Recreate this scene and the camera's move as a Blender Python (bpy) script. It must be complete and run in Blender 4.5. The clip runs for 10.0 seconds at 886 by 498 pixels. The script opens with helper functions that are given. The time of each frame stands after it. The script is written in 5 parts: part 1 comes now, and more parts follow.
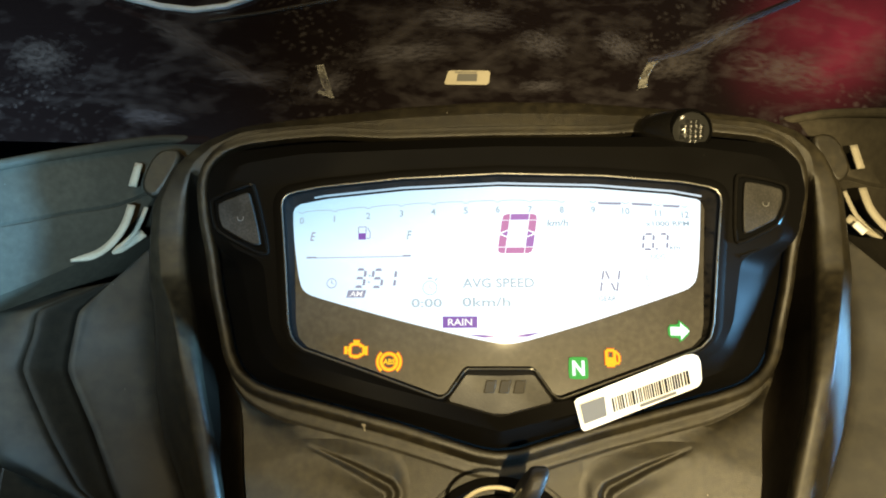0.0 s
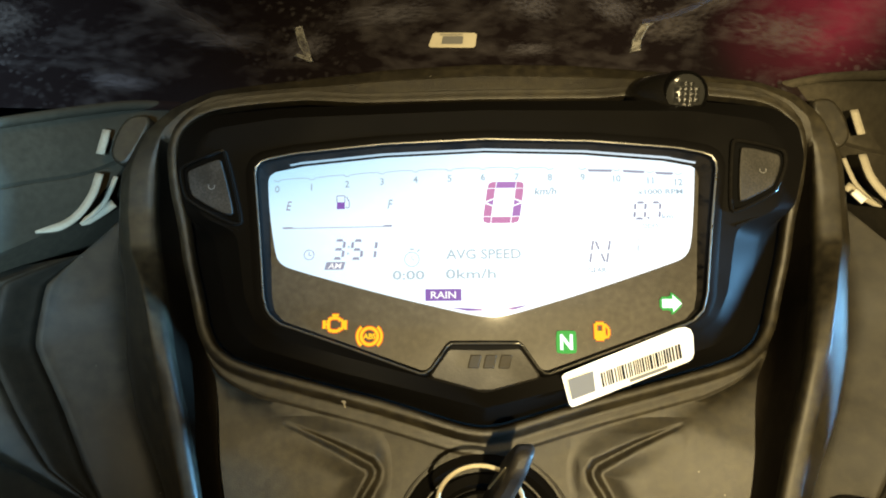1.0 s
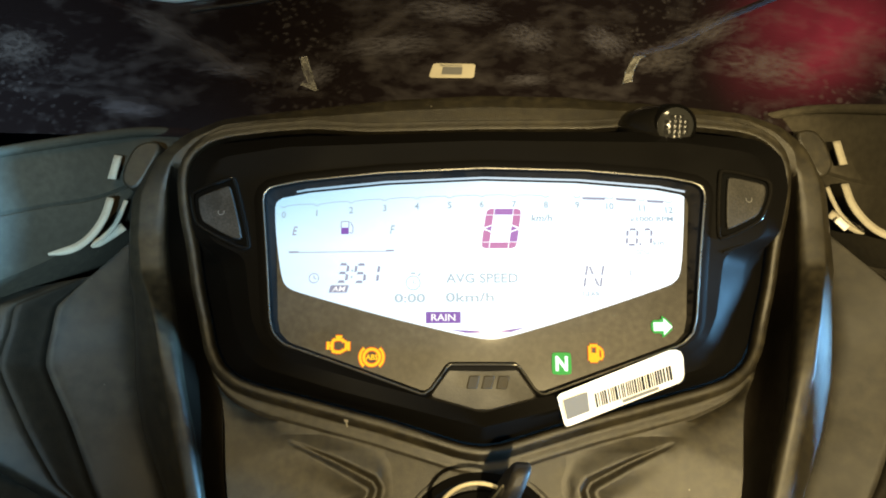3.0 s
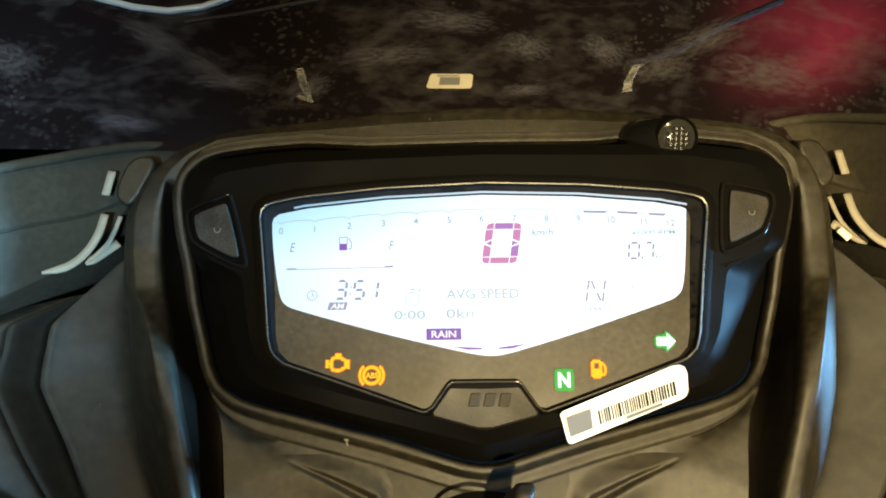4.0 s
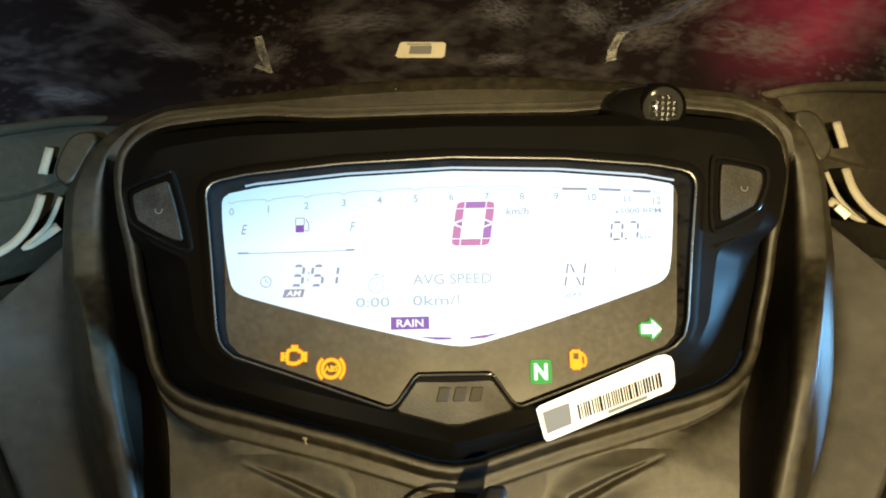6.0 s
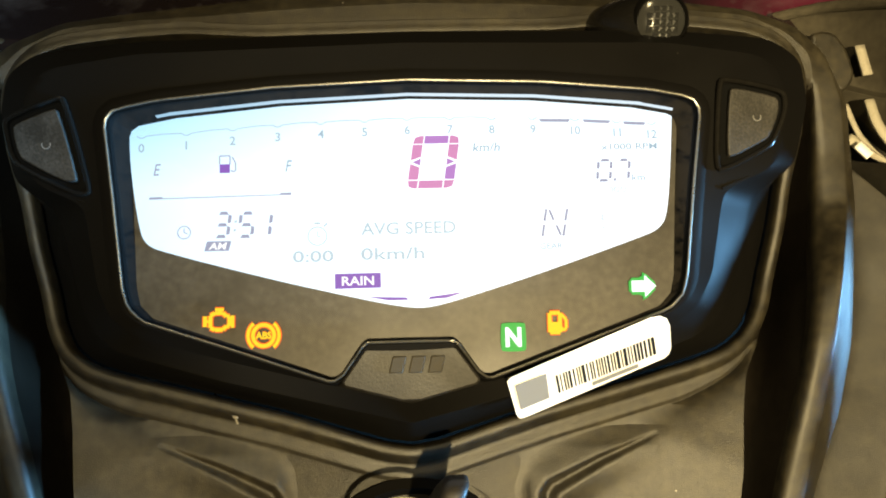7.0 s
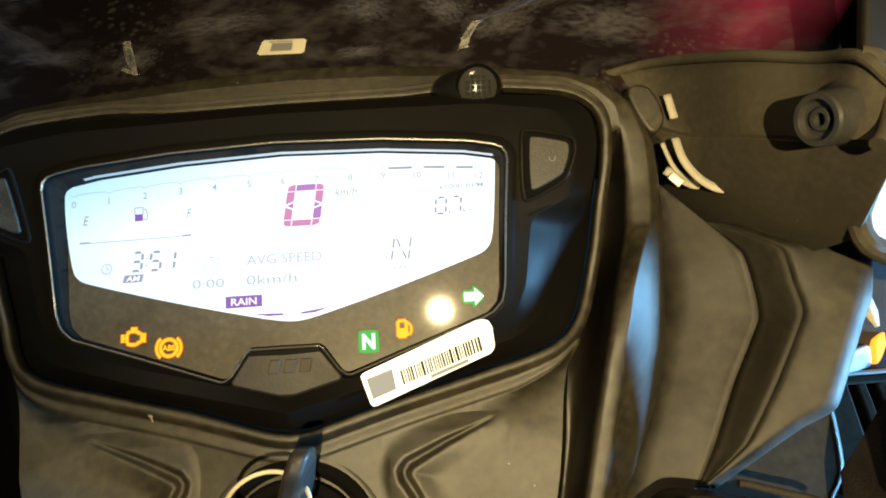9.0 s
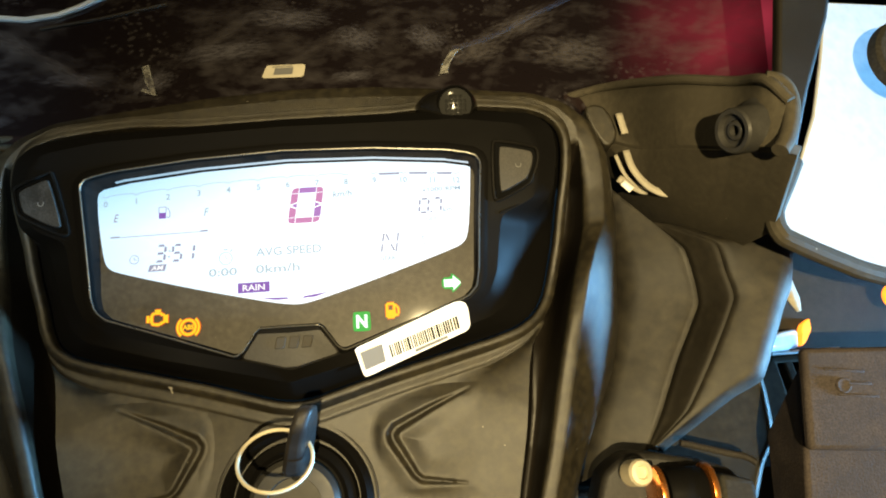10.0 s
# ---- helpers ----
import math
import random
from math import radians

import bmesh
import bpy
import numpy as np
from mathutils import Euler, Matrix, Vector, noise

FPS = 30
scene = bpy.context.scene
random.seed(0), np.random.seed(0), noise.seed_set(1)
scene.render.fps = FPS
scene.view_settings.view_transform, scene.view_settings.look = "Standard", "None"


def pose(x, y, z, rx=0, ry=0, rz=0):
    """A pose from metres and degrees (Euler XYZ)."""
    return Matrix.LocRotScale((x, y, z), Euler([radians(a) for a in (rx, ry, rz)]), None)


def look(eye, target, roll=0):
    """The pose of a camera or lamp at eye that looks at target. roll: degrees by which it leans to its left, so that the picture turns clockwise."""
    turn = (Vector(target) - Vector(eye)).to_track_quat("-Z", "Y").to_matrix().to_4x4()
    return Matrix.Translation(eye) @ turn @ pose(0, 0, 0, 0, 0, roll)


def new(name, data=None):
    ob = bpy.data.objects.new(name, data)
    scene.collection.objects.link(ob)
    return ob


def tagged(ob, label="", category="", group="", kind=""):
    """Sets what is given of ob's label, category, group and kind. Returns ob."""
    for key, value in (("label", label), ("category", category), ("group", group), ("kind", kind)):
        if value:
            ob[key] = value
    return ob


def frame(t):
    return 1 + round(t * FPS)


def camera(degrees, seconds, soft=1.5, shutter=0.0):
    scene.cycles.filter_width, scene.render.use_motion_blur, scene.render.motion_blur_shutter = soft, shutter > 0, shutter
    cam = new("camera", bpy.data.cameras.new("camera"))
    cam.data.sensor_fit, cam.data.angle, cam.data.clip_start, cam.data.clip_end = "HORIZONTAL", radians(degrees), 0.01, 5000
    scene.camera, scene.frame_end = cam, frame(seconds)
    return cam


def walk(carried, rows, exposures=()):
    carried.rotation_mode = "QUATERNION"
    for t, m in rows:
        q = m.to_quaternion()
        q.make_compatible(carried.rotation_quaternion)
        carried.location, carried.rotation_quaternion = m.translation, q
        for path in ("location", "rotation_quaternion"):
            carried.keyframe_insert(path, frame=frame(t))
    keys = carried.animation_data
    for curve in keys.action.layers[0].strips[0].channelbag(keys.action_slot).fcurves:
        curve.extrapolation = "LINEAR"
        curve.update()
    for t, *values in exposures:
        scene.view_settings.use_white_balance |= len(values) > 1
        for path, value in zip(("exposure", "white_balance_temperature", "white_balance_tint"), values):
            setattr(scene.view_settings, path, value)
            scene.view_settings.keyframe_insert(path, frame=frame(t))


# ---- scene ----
from mathutils.bvhtree import BVHTree

# ---- camera and its way ----
cam = camera(66.0, 10.0, 1.9)
PATH = [
    (0, (-0.01366, -0.16536, 1.18440), (-0.02322, 0.53991, 0.62538), -0.16),
    (0.5, (-0.01119, -0.15902, 1.17790), (-0.01040, 0.52673, 0.59502), 0.13),
    (1, (-0.01056, -0.15892, 1.17748), (-0.01119, 0.52504, 0.59250), 0.14),
    (1.5, (-0.01251, -0.16362, 1.17894), (-0.01246, 0.52368, 0.59788), 0.47),
    (2, (-0.01306, -0.16607, 1.18254), (-0.01022, 0.53016, 0.61223), 0.51),
    (2.5, (-0.01197, -0.16475, 1.18324), (-0.00627, 0.53410, 0.61616), 0.79),
    (4, (-0.01341, -0.15882, 1.18593), (-0.00185, 0.54087, 0.61997), 0.55),
    (4.5, (-0.01073, -0.15215, 1.18115), (0.01022, 0.54086, 0.60731), 0.85),
    (5, (-0.00906, -0.15043, 1.18033), (0.00909, 0.54354, 0.60755), 0.81),
    (5.2, (-0.00985, -0.15127, 1.17848), (0.00285, 0.54103, 0.60354), 0.38),
    (6.3, (-0.00541, -0.13857, 1.16959), (0.02853, 0.53851, 0.57764), 1.58),
    (6.5, (-0.00541, -0.13216, 1.15861), (0.03437, 0.53446, 0.55526), 2.08),
    (7, (0.00208, -0.12539, 1.15161), (0.04271, 0.52538, 0.53124), 1.66),
    (7.5, (0.02957, -0.12471, 1.14971), (0.08178, 0.53230, 0.53684), 0.10),
    (8, (0.03566, -0.14235, 1.16452), (0.06552, 0.53218, 0.56945), -2.22),
    (8.5, (0.04085, -0.15651, 1.16972), (0.05883, 0.52540, 0.58263), -2.33),
    (9, (0.04365, -0.16137, 1.17388), (0.06372, 0.53092, 0.59913), -2.09),
    (9.5, (0.04552, -0.16591, 1.17464), (0.07203, 0.52600, 0.59969), -1.49),
    (10, (0.04239, -0.19425, 1.18600), (0.08659, 0.51916, 0.63910), -0.98),
]
LIGHTNESS = [(0.0, 0.19), (2.5, 0.2), (4.0, 0.25), (5.0, 0.25), (6.5, 0.27), (7.0, 0.35), (7.5, 0.43), (8.0, 0.3), (9.0, 0.31), (9.5, 0.33), (10.0, 0.23)]
walk(cam, [(t, look(eye, target, roll)) for t, eye, target, roll in PATH], LIGHTNESS)

# The dashboard's own axes: u across, v up along its face, w out of it; in millimetres below.
DASH = pose(0, 0, 1.05, 40, 0, 0)
UC = 1.5


def dash(u, v, w):
    return DASH @ Vector((u / 1000, v / 1000, w / 1000))


# ---- light ----
world = bpy.data.worlds.new("world")
scene.world = world
world.use_nodes = True
world.node_tree.nodes["Background"].inputs[0].default_value = (0.55, 0.7, 1.0, 1)
world.node_tree.nodes["Background"].inputs[1].default_value = 0.01

def spot(name, eye, target, watts, colour, cone, radius):
    lamp = bpy.data.lights.new(name, "SPOT")
    lamp.energy, lamp.color, lamp.shadow_soft_size = watts, colour, radius
    lamp.spot_size, lamp.spot_blend = radians(cone), 1.0
    ob = new(name, lamp)
    ob.matrix_world = look(dash(*eye), dash(*target))
    return ob


WARM = (1.0, 0.785, 0.395)
# Added warm fill for hood and screen, with no known lamp behind it.
spot("upper_left_fill", (-150, 520, 1150), (-40, 95, -40), 24, WARM, 35, 0.09)
spot("hand_torch", (55, -165, 640), (128, -15, 0), 38, WARM, 42, 0.006)
# Added narrow cool spot that brightens the left wing; no window stands there.
spot("left_wing_spot", (120, -420, 1150), (-200, 22, -10), 210, (0.48, 0.79, 1.0), 9.6, 0.06)

door_data = bpy.data.lights.new("doorway_daylight", "AREA")
door_data.shape, door_data.size, door_data.size_y = "RECTANGLE", 0.25, 0.25
door_data.energy, door_data.color = 12.5, (0.21, 0.56, 0.97)
door_data.spread = radians(50)
door_light = new("doorway_daylight", door_data)
door_light.matrix_world = look(dash(1650, -380, 145), dash(10, -20, -10))


# ---- materials ----
def material(name, base, rough=0.5, metal=0.0, dust=None, dust_amount=0.0, dust_scale=60.0, grain=0.0, grain_scale=1800.0, specks=0.0, ior=1.5, stretch=(1, 1, 1)):
    """A surface with dust or wear at two scales over a base colour, and a fine grain."""
    m = bpy.data.materials.new(name)
    m.use_nodes = True
    nt = m.node_tree
    b = nt.nodes["Principled BSDF"]
    b.inputs["Base Color"].default_value = (*base, 1)
    b.inputs["Roughness"].default_value, b.inputs["Metallic"].default_value = rough, metal
    b.inputs["IOR"].default_value = ior
    co = nt.nodes.new("ShaderNodeTexCoord")
    mp = nt.nodes.new("ShaderNodeMapping")
    mp.inputs["Scale"].default_value = stretch
    nt.links.new(co.outputs["Object"], mp.inputs["Vector"])
    if dust:
        big, fine = nt.nodes.new("ShaderNodeTexNoise"), nt.nodes.new("ShaderNodeTexNoise")
        big.inputs["Scale"].default_value, big.inputs["Detail"].default_value = dust_scale, 5
        fine.inputs["Scale"].default_value, fine.inputs["Detail"].default_value = dust_scale * 14, 3
        mul = nt.nodes.new("ShaderNodeMath")
        mul.operation = "MULTIPLY"
        ramp = nt.nodes.new("ShaderNodeMapRange")
        ramp.inputs[1].default_value, ramp.inputs[2].default_value = 0.17, 0.42
        ramp.inputs[3].default_value, ramp.inputs[4].default_value = 0.0, dust_amount
        mix = nt.nodes.new("ShaderNodeMixRGB")
        mix.inputs[1].default_value, mix.inputs[2].default_value = (*base, 1), (*dust, 1)
        for n in (big, fine):
            nt.links.new(mp.outputs[0], n.inputs["Vector"])
        nt.links.new(big.outputs["Fac"], mul.inputs[0])
        nt.links.new(fine.outputs["Fac"], mul.inputs[1])
        nt.links.new(mul.outputs[0], ramp.inputs[0])
        nt.links.new(ramp.outputs[0], mix.inputs[0])
        last = mix
        if specks:
            vor, lim = nt.nodes.new("ShaderNodeTexVoronoi"), nt.nodes.new("ShaderNodeMapRange")
            vor.inputs["Scale"].default_value = 95.0
            lim.inputs[1].default_value, lim.inputs[2].default_value = 0.010, 0.028
            lim.inputs[3].default_value, lim.inputs[4].default_value = specks, 0.0
            nt.links.new(mp.outputs[0], vor.inputs["Vector"])
            nt.links.new(vor.outputs["Distance"], lim.inputs[0])
            last = nt.nodes.new("ShaderNodeMixRGB")
            last.inputs[2].default_value = (0.45, 0.42, 0.36, 1)
            nt.links.new(lim.outputs[0], last.inputs[0])
            nt.links.new(mix.outputs[0], last.inputs[1])
        nt.links.new(last.outputs[0], b.inputs["Base Color"])
        rr = nt.nodes.new("ShaderNodeMapRange")
        rr.inputs[1].default_value, rr.inputs[2].default_value = 0.25, 0.75
        rr.inputs[3].default_value, rr.inputs[4].default_value = rough * 0.8, min(1.0, rough * 1.3)
        nt.links.new(big.outputs["Fac"], rr.inputs[0])
        nt.links.new(rr.outputs[0], b.inputs["Roughness"])
    if grain:
        g, bump = nt.nodes.new("ShaderNodeTexNoise"), nt.nodes.new("ShaderNodeBump")
        g.inputs["Scale"].default_value, g.inputs["Detail"].default_value = grain_scale, 2
        bump.inputs["Strength"].default_value, bump.inputs["Distance"].default_value = grain, 0.0004
        nt.links.new(mp.outputs[0], g.inputs["Vector"])
        nt.links.new(g.outputs["Fac"], bump.inputs["Height"])
        nt.links.new(bump.outputs[0], b.inputs["Normal"])
    return m


def glowing(name, colour, strength, base=(0.02, 0.02, 0.02), rough=0.5):
    m = material(name, base, rough, ior=1.2)
    b = m.node_tree.nodes["Principled BSDF"]
    b.inputs["Emission Color"].default_value, b.inputs["Emission Strength"].default_value = (*colour, 1), strength
    return m


MATTE = material("matte_black_plastic", (0.011, 0.009, 0.0056), 0.45, dust=(0.040, 0.033, 0.019), dust_amount=0.85, dust_scale=24, grain=0.28, grain_scale=4200.0, specks=0.6)
# Coarser grain; the base is also lightened to make up for dim wings.
WINGMAT = material("coarse_plastic_lightened", (0.040, 0.035, 0.0255), 0.65, ior=1.22, dust=(0.068, 0.059, 0.042), dust_amount=0.6, dust_scale=30, grain=0.3, grain_scale=4200.0, specks=0.5)
GRAINED = material("grained_black_plastic", (0.0098, 0.0083, 0.0058), 0.54, dust=(0.034, 0.0288, 0.0186), dust_amount=0.8, ior=1.45, dust_scale=16, grain=0.3, grain_scale=4200.0, specks=0.5)
SMOOTH = material("smooth_groove_shade", (0.007, 0.0055, 0.004), 0.38, dust=(0.014, 0.0112, 0.008), dust_amount=0.6, dust_scale=30, specks=0.25, ior=1.3)
GLOSS = material("gloss_black_plastic", (0.0045, 0.0042, 0.004), 0.46, ior=1.11, dust=(0.006, 0.0056, 0.005), dust_amount=0.3, dust_scale=50, specks=0.08)
SATIN = material("satin_black_plastic", (0.012, 0.011, 0.010), 0.45, ior=1.33, dust=(0.034, 0.031, 0.026), dust_amount=0.5, dust_scale=60, grain=0.1)
# The mask's blotches paint in cloudy reflections along with dust.
MASK = material("smoked_display_mask", (0.024, 0.0215, 0.0172), 0.45, ior=1.4, dust=(0.052, 0.047, 0.038), dust_amount=0.9, dust_scale=38)
BUTTON = material("grey_black_rubber", (0.013, 0.012, 0.0105), 0.5, ior=1.35, dust=(0.06, 0.054, 0.047), dust_amount=0.6, dust_scale=120, grain=0.15)
FOAM = material("beige_foam_tape", (0.33, 0.30, 0.235), 0.8, dust=(0.22, 0.195, 0.145), dust_amount=0.6, dust_scale=140, grain=0.4, grain_scale=900)
PAPER = material("white_label_paper", (0.82, 0.81, 0.78), 0.45, dust=(0.7, 0.68, 0.62), dust_amount=0.3, dust_scale=90)
INK = material("black_ink", (0.012, 0.012, 0.014), 0.8, ior=1.2)
GREYINK = material("grey_ink", (0.14, 0.14, 0.14), 0.6)
CHROME = material("polished_metal", (0.55, 0.55, 0.55), 0.2, 1.0, dust=(0.4, 0.38, 0.34), dust_amount=0.3, dust_scale=200)
KEYBLACK = material("black_key_rubber", (0.012, 0.011, 0.0105), 0.45, ior=1.35, dust=(0.03, 0.026, 0.024), dust_amount=0.5, dust_scale=150)
WORNBLACK = material("worn_brown_black_plastic", (0.034, 0.028, 0.026), 0.75, ior=1.2, dust=(0.072, 0.058, 0.052), dust_amount=0.8, dust_scale=110, grain=0.3, grain_scale=1500)
STEEL = material("key_ring_steel", (0.72, 0.64, 0.46), 0.5, 0.5, dust=(0.4, 0.34, 0.25), dust_amount=0.4, dust_scale=300)
PALETRIM = material("pale_satin_trim", (0.5, 0.52, 0.54), 0.35, 0.2, dust=(0.3, 0.3, 0.3), dust_amount=0.4, dust_scale=90)
BOLT = material("dark_bolt_metal", (0.024, 0.023, 0.021), 0.42, 0.0, ior=1.3, dust=(0.05, 0.048, 0.043), dust_amount=0.5, dust_scale=200)
LOGO = material("dull_raised_emblem", (0.04, 0.036, 0.029), 0.7, 0.0, ior=1.25, dust=(0.075, 0.068, 0.055), dust_amount=0.6, dust_scale=300)
WHITEPAINT = material("white_gloss_paint", (0.44, 0.46, 0.48), 0.2, dust=(0.32, 0.345, 0.375), dust_amount=0.6, dust_scale=16)
# Emission for an added red glow; no such source is known.
REDGLOW = glowing("added_red_glow", (0.62, 0.05, 0.085), 0.5, (0.008, 0.002, 0.002), 0.9)


def soften_glow(m):
    """The added red glow dims from its middle towards the rim."""
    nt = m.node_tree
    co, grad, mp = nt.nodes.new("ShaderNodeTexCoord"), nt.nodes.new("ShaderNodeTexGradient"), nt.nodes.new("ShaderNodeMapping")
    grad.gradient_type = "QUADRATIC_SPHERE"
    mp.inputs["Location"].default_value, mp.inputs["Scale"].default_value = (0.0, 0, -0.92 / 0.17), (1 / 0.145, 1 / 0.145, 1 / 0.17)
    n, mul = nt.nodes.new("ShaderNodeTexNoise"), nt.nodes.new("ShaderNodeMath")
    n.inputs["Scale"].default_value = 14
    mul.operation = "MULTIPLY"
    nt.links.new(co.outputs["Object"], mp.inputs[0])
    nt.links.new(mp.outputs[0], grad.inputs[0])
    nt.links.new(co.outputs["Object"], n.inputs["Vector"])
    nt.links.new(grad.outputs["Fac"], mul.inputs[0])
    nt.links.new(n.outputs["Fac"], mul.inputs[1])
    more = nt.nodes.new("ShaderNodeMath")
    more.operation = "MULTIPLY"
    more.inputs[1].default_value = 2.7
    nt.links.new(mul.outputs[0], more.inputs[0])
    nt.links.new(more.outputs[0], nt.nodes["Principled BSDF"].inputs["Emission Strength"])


soften_glow(REDGLOW)
CONCRETE = material("grey_concrete", (0.045, 0.043, 0.041), 0.85, dust=(0.025, 0.024, 0.023), dust_amount=0.8, dust_scale=4, grain=0.3, grain_scale=120)
PLASTER = material("dim_plaster", (0.05, 0.048, 0.046), 0.9, dust=(0.03, 0.03, 0.03), dust_amount=0.7, dust_scale=3, grain=0.2, grain_scale=80)
LENSCLEAR = material("clear_lens_plastic", (0.022, 0.022, 0.021), 0.15)
PLAIN = material("dull_black_inner_wall", (0.0025, 0.0025, 0.0025), 0.85, ior=1.15)
STRIPE = material("mirror_strip_metal", (0.6, 0.62, 0.65), 0.12, 1.0)
RUBBER = material("black_rubber", (0.02, 0.0185, 0.016), 0.75, ior=1.18, dust=(0.05, 0.047, 0.04), dust_amount=0.6, dust_scale=60)
AMBERGLINT = material("amber_glint_metal", (0.75, 0.25, 0.05), 0.25, 0.9, dust=(0.4, 0.16, 0.06), dust_amount=0.5, dust_scale=200)
AMBER_ON = glowing("lit_amber_lens", (1.0, 0.25, 0.02), 2.2, (0.5, 0.15, 0.01), 0.2)
ORANGE = glowing("lit_amber_symbol", (1.0, 0.62, 0.0), 1.0)
AMBERRIM = glowing("lit_amber_symbol_edge", (1.0, 0.13, 0.0), 1.0)
GREEN = glowing("lit_green_field", (0.0, 0.42, 0.045), 1.0)
PALE = glowing("lit_green_white_symbol", (0.75, 1.0, 0.8), 1.6)
SEG = glowing("lcd_dark_segment", (0.28, 0.30, 0.42), 1.0)
TEXT = glowing("lcd_grey_print", (0.30, 0.42, 0.52), 1.0)
FAINT = glowing("lcd_faint_segment", (0.42, 0.54, 0.62), 1.0)
PURPLE = glowing("lcd_purple_segment", (0.20, 0.07, 0.42), 1.0)
ROSE = glowing("lcd_rose_segment", (0.55, 0.19, 0.43), 1.0)
LILAC = glowing("lcd_violet_segment", (0.38, 0.15, 0.50), 1.0)
WHITEON = glowing("lcd_white_print", (1.0, 1.0, 1.0), 1.0)


def lcd_material():
    """The lit panel: white in the middle, bluer towards its dim edge."""
    m = glowing("lcd_backlight", (1, 1, 1), 1.0)
    nt = m.node_tree
    b = nt.nodes["Principled BSDF"]
    co, sep = nt.nodes.new("ShaderNodeTexCoord"), nt.nodes.new("ShaderNodeSeparateXYZ")
    nt.links.new(co.outputs["Object"], sep.inputs[0])
    across = nt.nodes.new("ShaderNodeMapRange")
    across.inputs[1].default_value, across.inputs[2].default_value = -0.070, 0.008
    nt.links.new(sep.outputs["X"], across.inputs[0])
    up = nt.nodes.new("ShaderNodeMapRange")
    up.inputs[1].default_value, up.inputs[2].default_value = 0.026, 0.002
    nt.links.new(sep.outputs["Y"], up.inputs[0])
    both = nt.nodes.new("ShaderNodeMath")
    both.operation = "MULTIPLY_ADD"
    nt.links.new(across.outputs[0], both.inputs[0])
    both.inputs[1].default_value = 0.6
    part_up = nt.nodes.new("ShaderNodeMath")
    part_up.operation = "MULTIPLY"
    part_up.inputs[1].default_value = 0.4
    nt.links.new(up.outputs[0], part_up.inputs[0])
    nt.links.new(part_up.outputs[0], both.inputs[2])
    mix = nt.nodes.new("ShaderNodeMixRGB")
    mix.inputs[1].default_value, mix.inputs[2].default_value = (0.20, 0.60, 0.90, 1), (1.25, 1.35, 1.4, 1)
    nt.links.new(both.outputs[0], mix.inputs[0])
    nt.links.new(mix.outputs[0], b.inputs["Emission Color"])
    return m


LCD = lcd_material()


def clear_pane(name, tint, gloss_rough=0.02, through_part=1.0, dark=(0.02, 0.02, 0.02), dust_col=(0.3, 0.27, 0.24), dust_amount=0.0, dust_scale=60.0, dust_low=0.55, dust_high=0.75):
    """A pane: what lies behind it shows tinted, its face mirrors by Fresnel, dust lies on it."""
    m = bpy.data.materials.new(name)
    m.use_nodes = True
    nt = m.node_tree
    nt.nodes.remove(nt.nodes["Principled BSDF"])
    out = nt.nodes["Material Output"]
    clear, body = nt.nodes.new("ShaderNodeBsdfTransparent"), nt.nodes.new("ShaderNodeBsdfDiffuse")
    clear.inputs[0].default_value, body.inputs[0].default_value = (*tint, 1), (*dark, 1)
    first = nt.nodes.new("ShaderNodeMixShader")
    first.inputs[0].default_value = through_part
    nt.links.new(body.outputs[0], first.inputs[1])
    nt.links.new(clear.outputs[0], first.inputs[2])
    top = first
    if dust_amount:
        co, n1, n2 = nt.nodes.new("ShaderNodeTexCoord"), nt.nodes.new("ShaderNodeTexNoise"), nt.nodes.new("ShaderNodeTexNoise")
        mp = nt.nodes.new("ShaderNodeMapping")
        mp.inputs["Scale"].default_value, mp.inputs["Rotation"].default_value = (0.8, 1.25, 1.0), (0, 0, 0.3)
        nt.links.new(co.outputs["Object"], mp.inputs[0])
        n1.inputs["Scale"].default_value, n1.inputs["Detail"].default_value = dust_scale, 9
        n1.inputs["Distortion"].default_value = 1.2
        n2.inputs["Scale"].default_value, n2.inputs["Detail"].default_value = dust_scale * 6, 3
        add = nt.nodes.new("ShaderNodeMath")
        add.operation = "MULTIPLY_ADD"
        add.inputs[1].default_value = 0.45
        r = nt.nodes.new("ShaderNodeMapRange")
        r.inputs[1].default_value, r.inputs[2].default_value = dust_low, dust_high
        r.inputs[3].default_value, r.inputs[4].default_value = 0.0, dust_amount
        for n in (n1, n2):
            nt.links.new(mp.outputs[0], n.inputs["Vector"])
        nt.links.new(n2.outputs["Fac"], add.inputs[0])
        nt.links.new(n1.outputs["Fac"], add.inputs[2])
        nt.links.new(add.outputs[0], r.inputs[0])
        dirt = nt.nodes.new("ShaderNodeBsdfDiffuse")
        dirt.inputs[0].default_value = (*dust_col, 1)
        second = nt.nodes.new("ShaderNodeMixShader")
        nt.links.new(r.outputs[0], second.inputs[0])
        nt.links.new(first.outputs[0], second.inputs[1])
        nt.links.new(dirt.outputs[0], second.inputs[2])
        top = second
    gloss, fres, last = nt.nodes.new("ShaderNodeBsdfGlossy"), nt.nodes.new("ShaderNodeFresnel"), nt.nodes.new("ShaderNodeMixShader")
    gloss.inputs["Roughness"].default_value = gloss_rough
    fres.inputs[0].default_value = 1.45
    nt.links.new(fres.outputs[0], last.inputs[0])
    nt.links.new(top.outputs[0], last.inputs[1])
    nt.links.new(gloss.outputs[0], last.inputs[2])
    nt.links.new(last.outputs[0], out.inputs[0])
    return m


COVERGLASS = clear_pane("clear_display_cover", (1, 1, 1), 0.035, 1.0, dust_amount=0.03, dust_scale=120)
